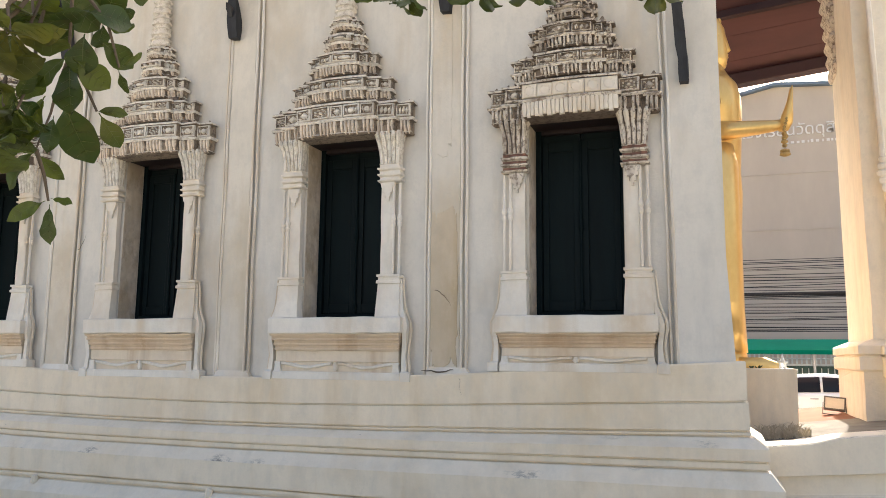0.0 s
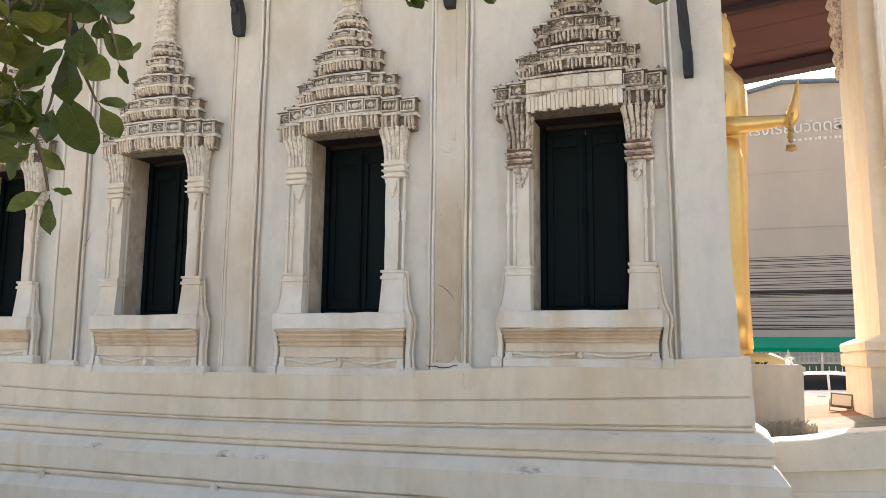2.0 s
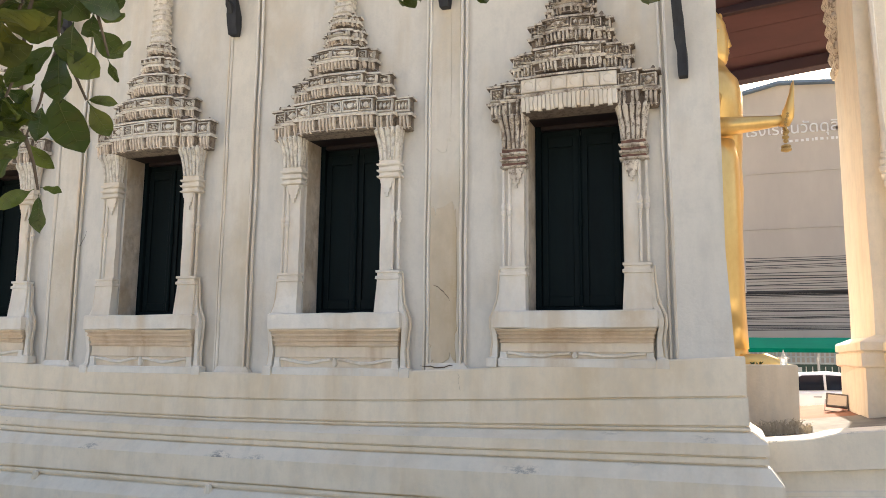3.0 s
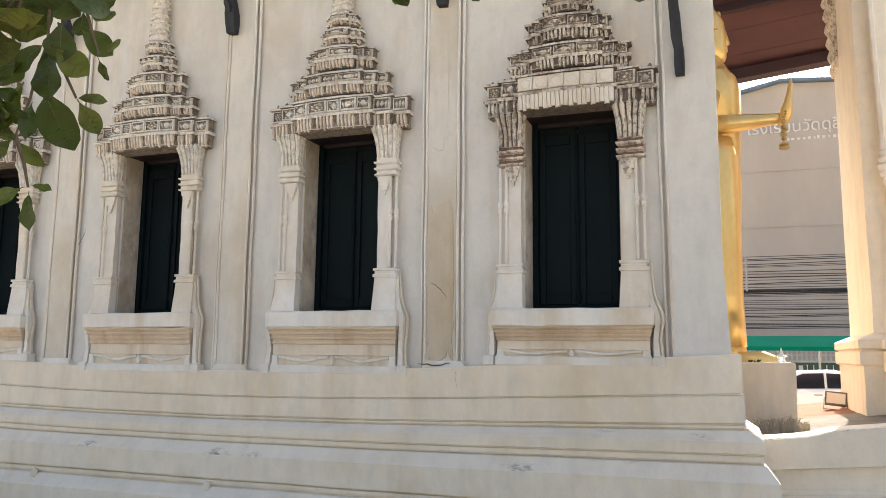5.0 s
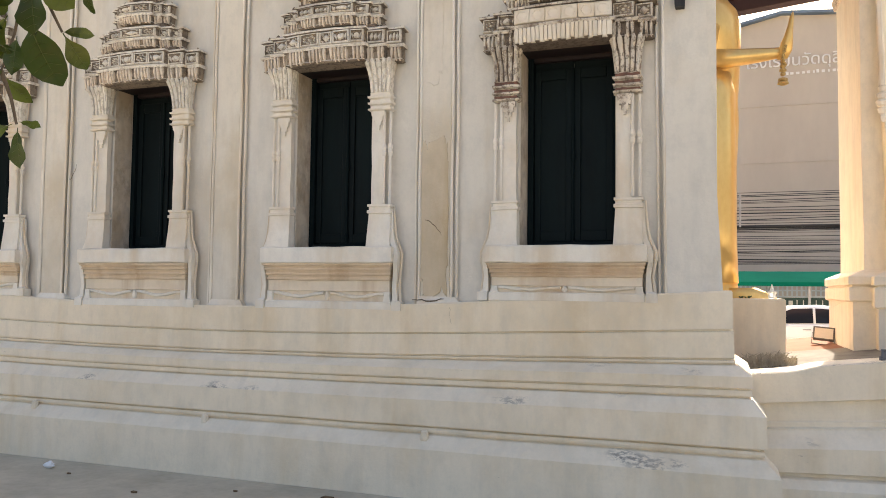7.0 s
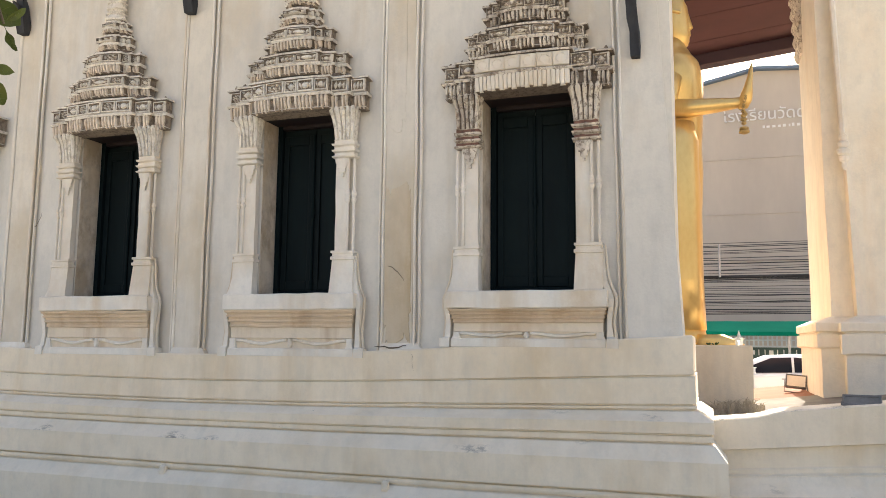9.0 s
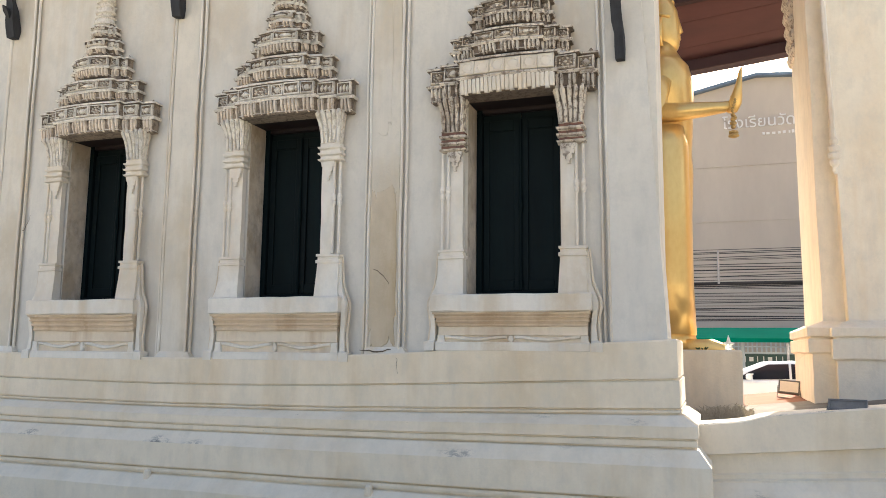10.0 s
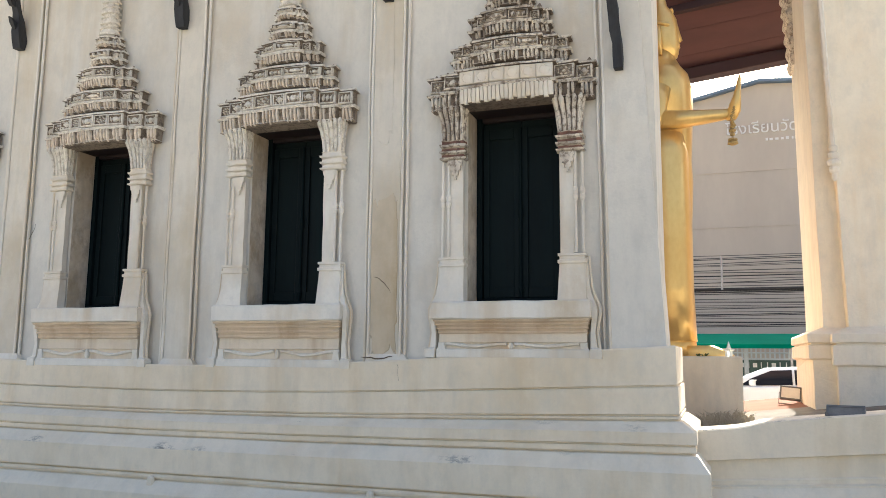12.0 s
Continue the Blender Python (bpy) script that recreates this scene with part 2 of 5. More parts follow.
def box(bm, x0, x1, y0, y1, z0, z1, bevel=0.0, m=None):
    r = bmesh.ops.create_cube(bm, size=1.0)
    vs = r["verts"]
    bmesh.ops.scale(bm, vec=(x1 - x0, y1 - y0, z1 - z0), verts=vs)
    bmesh.ops.translate(bm, vec=((x0 + x1) / 2, (y0 + y1) / 2, (z0 + z1) / 2), verts=vs)
    if bevel:
        es = {e for v in vs for e in v.link_edges}
        r = bmesh.ops.bevel(bm, geom=list(es), offset=bevel, segments=1, affect="EDGES", profile=0.5)
        vs = list({v for f in r["faces"] for v in f.verts} | {v for v in vs if v.is_valid})
    if m is not None:
        bmesh.ops.transform(bm, matrix=m, verts=vs)
    return vs


def boxed(*args, **kw):
    bm = bmesh.new()
    box(bm, *args, **kw)
    return bm


def loft(bm, rings, cap=True):
    """Join rings of equally many points."""
    rows = [[bm.verts.new(p) for p in ring] for ring in rings]
    n = len(rows[0])
    for a, b in zip(rows, rows[1:]):
        for i in range(n):
            j = (i + 1) % n
            bm.faces.new((a[i], a[j], b[j], b[i]))
    if cap:
        bm.faces.new(rows[0][::-1])
        bm.faces.new(rows[-1])
    return rows


def ellipse(cx, cy, cz, rx, ry, n=20, power=2.0):
    pts = []
    for i in range(n):
        a = 2 * math.pi * i / n
        c, s = math.cos(a), math.sin(a)
        k = 2.0 / power
        pts.append((cx + rx * math.copysign(abs(c) ** k, c), cy + ry * math.copysign(abs(s) ** k, s), cz))
    return pts


def rect(x0, x1, y0, y1, z):
    return [(x0, y0, z), (x1, y0, z), (x1, y1, z), (x0, y1, z)]


def tube(bm, points, radii, n=8):
    """A tapered tube along points."""
    rings = []
    pts = [Vector(p) for p in points]
    for i, p in enumerate(pts):
        d = (pts[min(i + 1, len(pts) - 1)] - pts[max(i - 1, 0)]).normalized()
        u = d.cross(Vector((0.31, 0.17, 0.93))).normalized()
        v = d.cross(u)
        r = radii[i] if isinstance(radii, (list, tuple)) else radii
        rings.append([p + r * (math.cos(2 * math.pi * k / n) * u + math.sin(2 * math.pi * k / n) * v) for k in range(n)])
    loft(bm, rings)


def sweep_x(bm, xs, profile, zmap, xmap=None):
    """Sweep a (y, z) profile along x, lifting each point by zmap(x, z)."""
    rows = []
    for i, x in enumerate(xs):
        rows.append([bm.verts.new(((xmap(x, y, i) if xmap else x), y, z + zmap(x, z))) for y, z in profile])
    for a, b in zip(rows, rows[1:]):
        for i in range(len(profile) - 1):
            bm.faces.new((a[i], a[i + 1], b[i + 1], b[i]))
    return rows

# ---- plan ----
WY = 6.36                       # outer face of the long wall
PITCH = 2.2                     # from window to window
CENTRES = [-1.605 - PITCH * i for i in range(4)]
HW, SILL, HEAD = 0.405, 2.10, 3.81
SHUT_Y = 6.64
LEFT_END = -9.2


def sag(x, z):
    """The boat-like curve of the base: full at the top of the plinth, little near the ground."""
    k = min(1.0, max(0.0, (z - 0.2) / 1.34)) ** 2
    u = x + 5.2
    return 0.0100 * (u * u if u < 3.0 else 9.0 + 5.7 * (u - 3.0)) * k


def floor_z(x):
    return 0.99 + 0.115 * x


# ---- ground ----
bm = bmesh.new()
GX = [-400, -60, -20, -9, -4, 0, 4, 10, 40, 400]
GYS = [-400, -60, -12, -3, 0, 3, 5, 8, 14, 22, 60, 400]
grid = [[bm.verts.new((x, y, 0.0)) for y in GYS] for x in GX]
for i in range(len(GX) - 1):
    for j in range(len(GYS) - 1):
        bm.faces.new((grid[i][j], grid[i + 1][j], grid[i + 1][j + 1], grid[i][j + 1]))
ground = tagged(part("ground", bm, GROUND), "stained grey concrete yard beside the plastered temple base", "ground", kind="structure")

# ---- long wall with its window openings ----
bm = bmesh.new()
edges = sorted(CENTRES)
xs = [LEFT_END] + [v for c in edges for v in (c - HW, c + HW)] + [-0.415]
for i in range(0, len(xs), 2):
    box(bm, xs[i], xs[i + 1], WY, 7.05, 1.2, 7.2)
for c in edges:
    box(bm, c - HW, c + HW, WY, 7.05, 1.2, SILL - 0.02)
    box(bm, c - HW, c + HW, WY, 7.05, HEAD, 7.2)
wall_south = tagged(part("wall_south", bm, WALL), "cream limewashed long wall with ochre stains and window openings", "wall", kind="structure")

for c in CENTRES:
    for s in (-1, 1):
        xa, xb = sorted((c + s * (HW + 0.01), c + s * (HW - 0.004)))
        part("reveal_plaster", boxed(xa, xb, WY + 0.004, SHUT_Y - 0.032, SILL - 0.015, HEAD - 0.006), REVEAL, wall_south, "ochre and grey blotched plaster of the window reveal")
# inner dark room behind the shutters, and the far and end walls that close the hall
bm = bmesh.new()
box(bm, LEFT_END, -1.3, 12.2, 12.8, 0.6, 7.2)
tagged(part("wall_north", bm, WALL), "plain limewashed far wall of the hall", "wall", kind="structure")
bm = bmesh.new()
box(bm, -1.6, -1.25, 7.05, 12.2, 0.6, 6.0)
loft(bm, [rect(-1.6, -1.25, 7.05, 12.2, 5.99), rect(-1.6, -1.25, 8.6, 10.4, 8.2)])
tagged(part("wall_east", bm, WALL), "plain limewashed front wall behind the statue", "wall", kind="structure")
bm = bmesh.new()
box(bm, LEFT_END - 0.5, LEFT_END, WY, 12.8, 0, 7.2)
tagged(part("wall_west", bm, WALL), "plain limewashed end wall of the hall", "wall", kind="structure")

# ---- base of the hall: one moulded, sagging plinth ----
PROFILE = [(6.50, 1.54), (6.258, 1.545), (6.25, 1.533), (6.25, 1.310), (6.272, 1.306), (6.272, 1.299), (6.242, 1.294), (6.238, 1.13),
           (6.262, 1.126), (6.262, 1.118), (6.234, 1.114), (6.234, 1.100), (6.256, 1.097), (6.256, 1.089), (6.215, 1.084), (6.132, 1.038), (6.116, 1.028), (6.112, 0.955),
           (6.14, 0.950), (6.14, 0.943), (6.122, 0.938), (6.122, 0.902), (6.15, 0.898), (6.15, 0.890), (6.112, 0.882), (6.045, 0.805), (6.027, 0.785), (6.022, 0.577),
           (6.065, 0.572), (6.065, 0.562), (6.043, 0.556), (6.036, 0.538), (6.043, 0.520), (6.065, 0.515), (6.065, 0.506), (6.035, 0.498), (5.955, 0.422), (5.938, 0.398), (5.92, -0.02)]
CORNER = -0.305


def mitre(x, y, last):
    return CORNER + (6.25 - y) * 1.0 if last else x


bm = bmesh.new()
xs = [LEFT_END + i * (CORNER - 0.6 - LEFT_END) / 44 for i in range(45)]
rows = []
for i, x in enumerate(xs + [None]):
    last = x is None
    row = []
    for j, (y, z) in enumerate(PROFILE):
        px = mitre(0, y, True) if last else x
        wob = 0.004 * noise.noise((px * 1.3, y * 5, z * 7))
        row.append(bm.verts.new((px, y + 1.5 * wob, z + sag(px if not last else CORNER, z) + 0.6 * wob)))
    rows.append(row)
# the return round the corner, running back along +y
for yy in (6.62, 7.4):
    row = []
    for j, (y, z) in enumerate(PROFILE):
        row.append(bm.verts.new((CORNER + (6.25 - y), yy, z + sag(CORNER, z))))
    rows.append(row)
for a, b in zip(rows, rows[1:]):
    for i in range(len(PROFILE) - 1):
        bm.faces.new((a[i], a[i + 1], b[i + 1], b[i]))
base = tagged(part("hall_base", bm, BASE), "moulded cream plaster base of the hall, curved like a boat", "base", kind="structure")
for x in (-2.73, -4.92, -6.99, -9.2):
    bm = bmesh.new()
    z = 0.44 + sag(x, 0.45)
    loft(bm, [[(x + p[0], 6.06 - p[2], z + p[1]) for p in ellipse(0, 0.015, d, 0.034 * s, 0.062 * s, 10, 2.4)] for d, s in ((-0.02, 1), (0.05, 1), (0.065, 0.8))])
    loft(bm, [[(x + p[0], p[1] + 6.02, z + 0.03 + p[2]) for p in ellipse(0, 0, d, r, r, 8)] for d, r in ((0, 0.038), (0.06, 0.032), (0.075, 0.014))])
    part("weep_knob", bm, BASE, base, "small plaster knob on the rail")

# ---- porch base beside it ----
PORCH = [(6.98, 1.085), (6.72, 1.10), (6.47, 1.10), (6.455, 1.09), (6.45, 0.86), (6.50, 0.85), (6.50, 0.715), (6.485, 0.705), (6.485, 0.675), (6.44, 0.665), (6.44, 0.655), (6.40, 0.60),
         (6.33, 0.54), (6.33, 0.37), (6.37, 0.36), (6.37, 0.335), (6.31, 0.325), (6.25, 0.27), (6.22, -0.02)]
bm = bmesh.new()
# the last stretch is unseen, added beneath the lengthened roof
xs = [-0.27, -0.1, 0.05, 0.14, 0.20, 0.27, 0.33, 0.42, 0.6, 0.9, 1.3, 2.0, 3.0, 4.2, 7.2]


def porch_lift(x, z):
    k = min(1.0, max(0.0, z / 1.0))
    worn = 0.5 + 0.5 * math.tanh((x - 0.24) * 12)
    return k * (0.105 * (x + 0.25)) + (0.035 * (worn - 0.35) if z > 1.0 else 0.0)


sweep_x(bm, xs, PORCH, porch_lift)
tagged(part("porch_base", bm, BASE), "moulded plaster side of the porch with a worn kerb", "base", kind="structure")
bm = bmesh.new()
sweep_x(bm, [-1.3, -0.3, 0.2, 0.8, 1.4, 2.6, 4.2, 7.2], [(12.6, 0.0), (12.6, 0.99), (6.70, 0.99)], lambda x, z: 0.115 * x if z > 0.5 else 0)
porch_floor = tagged(part("floor", bm, TILE), "worn terracotta porch floor", "floor", kind="structure")
# a thin coat of mortar along the kerb, its dark grey standing in for shade
bm = bmesh.new()
sweep_x(bm, [-0.36, 0.0, 0.6, 1.2, 2.4, 4.2, 7.2], [(10.0, 0.996), (6.94, 1.0)], lambda x, z: 0.115 * x)
SHADE_CEMENT = painted("shade_toned_cement", (0.24, 0.22, 0.19), (0.14, 0.125, 0.105), 0.95, 2.5, (1, 1, 1), 0.8, bump=0.4, spec=0.1)
tagged(part("pavement", bm, SHADE_CEMENT), "grey cement strip along the porch kerb, darkened to look shaded", "pavement", kind="structure")

# ---- pilasters of the wall ----


def pilaster(x0, x1, z_foot, ribs_left, ribs_right, label):
    ob = thing("pilaster", pose(0, 0, 0), label, "pilaster", "pilasters of the long wall", "structure")
    bm = bmesh.new()
    box(bm, x0, x1, WY - 0.045, WY + 0.02, z_foot - 0.03, 7.0, 0.006)
    bmesh.ops.subdivide_edges(bm, edges=[e for e in bm.edges if e.calc_length() > 1.0], cuts=40)
    worn(bm, 0.008, 2.5, x0)
    part("shaft", bm, STAINED, ob)
    for on, xe, s in ((ribs_left, x0, -1), (ribs_right, x1, 1)):
        if not on:
            continue
        for off, r, proud in ((0.012, 0.013, 0.052), (0.052, 0.015, 0.030)):
            bm = bmesh.new()
            cx = xe + s * off
            tube(bm, [(cx + 0.004 * math.sin(k * 1.7), WY - proud + r * 0.3, z_foot - 0.02 + k * (7.0 - z_foot) / 14) for k in range(15)], r, 6)
            part("bead", bm, TRIM, ob)
    bm = bmesh.new()
    loft(bm, [rect(x0 - 0.02, x1 + 0.095, WY - 0.075, WY, z_foot - 0.03), rect(x0 - 0.02, x1 + 0.09, WY - 0.072, WY, z_foot + 0.012),
              rect(x0 - 0.005, x1 + 0.05, WY - 0.052, WY, z_foot + 0.06)])
    part("foot", bm, TRIM, ob)
    return ob


for i in range(4):
    xc = CENTRES[i] - PITCH / 2 - 0.03
    pilaster(xc - 0.17, xc + 0.11, 1.54 + sag(xc, 1.54), True, True, "shallow cream plaster pilaster with beaded edges and an ochre stain")
# corner pier, leaning slightly inwards
pier = thing("pilaster", pose(0, 0, 0), "wide plain corner pilaster of grey-white plaster", "pilaster", "pilasters of the long wall", "structure")
bm = bmesh.new()
loft(bm, [rect(-0.79, -0.372, WY - 0.05, WY + 0.5, 1.70), rect(-0.82, -0.525, WY - 0.05, WY + 0.5, 4.75), rect(-0.84, -0.63, WY - 0.05, WY + 0.5, 7.0)])
part("shaft", bm, WALL, pier)
for off, r in ((-0.80, 0.014), (-0.85, 0.014)):
    bm = bmesh.new()
    tube(bm, [(off - 0.0094 * (z - 1.7) + 0.002 * math.sin(z * 5), WY - 0.045 if off > -0.83 else WY - 0.022, z) for z in [1.70 + 0.35 * k for k in range(15)]], r, 6)
    part("bead", bm, TRIM, pier)

# patches of old repair on the wall
for (x, z, w, h) in ((-2.775, 2.38, 0.125, 0.72), (-2.80, 4.35, 0.09, 0.75)):
    bm = bmesh.new()
    n = 72
    ring = []
    for k in range(n):
        a = 2 * math.pi * k / n
        r = 1 + 0.22 * noise.noise((x + 2 * math.cos(a), z + 2 * math.sin(a), 3)) + 0.10 * noise.noise((7 * math.cos(a), 9 * math.sin(a), x))
        ring.append((x + w * r * math.copysign(abs(math.cos(a)) ** 0.32, math.cos(a)), z + h * r * math.copysign(abs(math.sin(a)) ** 0.32, math.sin(a))))
    loft(bm, [[(px, WY - 0.04, pz) for px, pz in ring], [(x + (px - x) * 0.98, WY - 0.0500, z + (pz - z) * 0.99) for px, pz in ring]])
    part("repair_patch", bm, PATCH if z < 4 else STAINED, wall_south, "ragged ochre repair patch" if z < 4 else "ragged pale repair patch")


# cracks in the plaster
CRACK = painted("crack_shadow_dirt", (0.16, 0.12, 0.085), (0.10, 0.08, 0.06), 0.95, 30)
for (x, y, z, dx, dz, w) in ((-2.86, WY - 0.054, 2.34, 0.16, -0.14, 0.006), (-2.96, WY - 0.077, 1.625, 0.30, 0.012, 0.010), (-2.60, 6.247, 1.565, 0.012, -0.13, 0.004), (-6.95, WY - 0.05, 2.85, 0.10, 0.16, 0.009)):
    bm = bmesh.new()
    rr = random.Random(int(-x * 100))
    pts = [(x + dx * k / 7 + rr.uniform(-0.008, 0.008), y, z + dz * (k / 7) ** 1.6 + rr.uniform(-0.008, 0.008)) for k in range(8)]
    loft(bm, [[(a, b, c - w * math.sin(math.pi * (k + 0.4) / 8)), (a, b - 0.003, c), (a, b, c + w * 0.3)] for k, (a, b, c) in enumerate(pts)])
    part("crack", bm, CRACK, wall_south, "dark crack in the plaster")


# ---- window surrounds ----
STEPS = ((1.0, 0.36), (0.80, 0.66), (0.56, 1.0))
BULGE = 0.035


def bulge(x, hw):
    """How far the middle stretch of a storey swells forward at x."""
    return BULGE * max(0.0, 1.0 - (x / (hw * STEPS[2][0])) ** 2)


def plan_ring(hw, depth, z, grow):
    """The redented plan of a storey at height z, pushed outwards by grow."""
    half = [(-hw * STEPS[0][0] - grow, 0.02)]
    for i, (fx, fd) in enumerate(STEPS):
        half.append((-hw * fx - grow, -depth * fd - grow))
        if i + 1 < len(STEPS):
            half.append((-hw * STEPS[i + 1][0] - grow, -depth * fd - grow))
    w = hw * STEPS[2][0] + grow
    mid = [(w * k / 4, -depth - grow - bulge(w * k / 4 * 0.99, hw)) for k in (-3, -2, -1, 0, 1, 2, 3)]
    pts = half + mid + [(-x, y) for x, y in half[::-1]]
    return [(x, y, z) for x, y in pts]


def block_mesh(style, w, h, material):
    """One carved block: worn rim, sunk field and a bud, lozenge, ring or scroll in it. Its back lies at y = 0."""
    bm = bmesh.new()
    d = 0.036
    rim = min(w, h) * (0.06 if style == 4 else 0.13)
    outer = [(-w / 2, -h / 2), (w / 2, -h / 2), (w / 2, h / 2), (-w / 2, h / 2)]

    def ring(inset, y):
        return [bm.verts.new((x - math.copysign(inset, x), y, z - math.copysign(inset, z))) for x, z in outer]

    rings = [ring(0.0, 0.0), ring(0.003, -d * 0.8), ring(0.009, -d), ring(rim, -d * 0.96), ring(rim * 1.25, -d * (0.8 if style == 4 else 0.5))]
    for a, b in zip(rings, rings[1:]):
        for i in range(4):
            j = (i + 1) % 4
            bm.faces.new((a[i], a[j], b[j], b[i]))
    bm.faces.new(rings[-1])
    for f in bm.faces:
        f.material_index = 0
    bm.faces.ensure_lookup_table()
    # the sunk field and its bevel take the darker second material
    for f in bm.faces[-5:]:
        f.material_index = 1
    fw, fh = w / 2 - rim * 1.35, h / 2 - rim * 1.35
    y0, y1 = -d * 0.45, -d * 1.02
    if style == 4:
        y0, y1 = -d * 0.75, -d * 0.97

    def lump(shape, k=0.6):
        loft(bm, [[(x, y0, z) for x, z in shape], [(x * 0.5 + k * 0.5 * x, y1 * 0.85, z * 0.5 + k * 0.5 * z) for x, z in shape], [(shape[0][0] * 0 + x * k, y1, z * k) for x, z in shape]])

    def leaf(x0, z0, x1, z1, t):
        nx, nz = -(z1 - z0), x1 - x0
        n = math.hypot(nx, nz) or 1
        nx, nz = nx / n * t, nz / n * t
        mx, mz = (x0 + x1) / 2, (z0 + z1) / 2
        pts = [(x0, z0), (mx + nx, mz + nz), (x1, z1), (mx - nx, mz - nz)]
        loft(bm, [[(x, y0, z) for x, z in pts], [(mx + (x - mx) * 0.55, y1, mz + (z - mz) * 0.55) for x, z in pts]])

    if style == 0:
        lump([(fw * 0.66 * math.cos(k * math.pi / 4), fh * 0.8 * math.sin(k * math.pi / 4)) for k in range(8)])
        for s in (-1, 1):
            leaf(s * fw * 0.70, -fh * 0.9, s * fw, fh * 0.9, fw * 0.18)
    elif style == 1:
        lump([(fw * 0.9, 0), (0, fh), (-fw * 0.9, 0), (0, -fh)], 0.4)
        for sx in (-1, 1):
            for sz in (-1, 1):
                leaf(sx * fw * 0.5, sz * fh * 0.55, sx * fw, sz * fh, fh * 0.32)
    elif style == 2:
        for s in (-1, 0, 1):
            leaf(s * fw * 0.66 - fw * 0.12, -fh, s * fw * 0.66 + fw * 0.15, fh, fw * 0.30)
    elif style == 4:
        n = 12
        for k in range(n):
            a0, a1 = 2 * math.pi * k / n, 2 * math.pi * (k + 1.0) / n
            q = min(fw, fh) * 0.85
            leaf(q * math.cos(a0), q * math.sin(a0), q * math.cos(a1), q * math.sin(a1), q * 0.14)
    else:
        n = 8
        for k in range(n):
            a0, a1 = 2 * math.pi * k / n, 2 * math.pi * (k + 0.9) / n
            leaf(fw * 0.8 * math.cos(a0), fh * 0.8 * math.sin(a0), fw * 0.8 * math.cos(a1), fh * 0.8 * math.sin(a1), fh * 0.27)
        lump([(fw * 0.3 * math.cos(k * math.pi / 3), fh * 0.32 * math.sin(k * math.pi / 3)) for k in range(6)])
    worn(bm, 0.006, 31.0, w * 97 + style * 3)
    me = mesh_of(bm, material, "block")
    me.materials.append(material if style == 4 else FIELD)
    return me


BLOCK_CACHE = {}


def block(style, w, h, material):
    key = (style, round(w, 2), round(h, 2), material.name)
    if key not in BLOCK_CACHE:
        BLOCK_CACHE[key] = block_mesh(style, key[1], key[2], material)
    return BLOCK_CACHE[key]


def petals(bm, x0, x1, hw, y, z0, z1, step, lean, smooth=False):
    """A row of hanging rounded petals between z0 and z1, leaning outwards by lean at the top."""
    n = max(1, round((x1 - x0) / step))
    s = (x1 - x0) / n
    mid = x1 - x0 > hw * 0.6
    for i in range(n):
        c = x0 + (i + 0.5) * s
        if not smooth and math.sin(i * 7.31 + z0 * 50 + x0 * 13) > 0.95:
            continue
        w = s * (0.64 if smooth else 0.45 + 0.09 * math.sin(i * 3.7 + x0 * 21))
        yy = y - (bulge(c, hw) if mid else 0.0)
        j = 0.009 * math.sin(i * 2.3 + x0 * 9 + z0 * 5)
        rings = []
        for f, k, out in (((0.0, 0.9, 0.010), (0.1, 1.0, 0.016), (0.5, 1.0, 0.018), (0.9, 1.0, 0.016), (1.0, 0.9, 0.012)) if smooth else ((0.0, 0.35, 0.004), (0.15, 0.75, 0.012), (0.55, 0.98, 0.018), (0.9, 0.9, 0.016), (1.0, 0.7, 0.008))):
            z = z0 + (z1 - z0) * f + (j if f < 0.5 else 0)
            o = yy - lean * f
            rings.append([(c - w * k, o + 0.012, z), (c - w * k * 0.6, o - out, z), (c + w * k * 0.6, o - out, z), (c + w * k, o + 0.012, z)])
        loft(bm, rings)


def stub_mesh():
    """A broken antefix: the stump of a small pointed leaf."""
    bm = bmesh.new()
    loft(bm, [rect(-0.024, 0.024, -0.02, 0.02, -0.02), rect(-0.027, 0.027, -0.022, 0.02, 0.012), rect(-0.018, 0.02, -0.016, 0.012, 0.036), rect(-0.004, 0.007, -0.006, 0.002, 0.062)])
    worn(bm, 0.012, 40.0, 3.0)
    return mesh_of(bm, FIELD, "antefix")


STUB = stub_mesh()


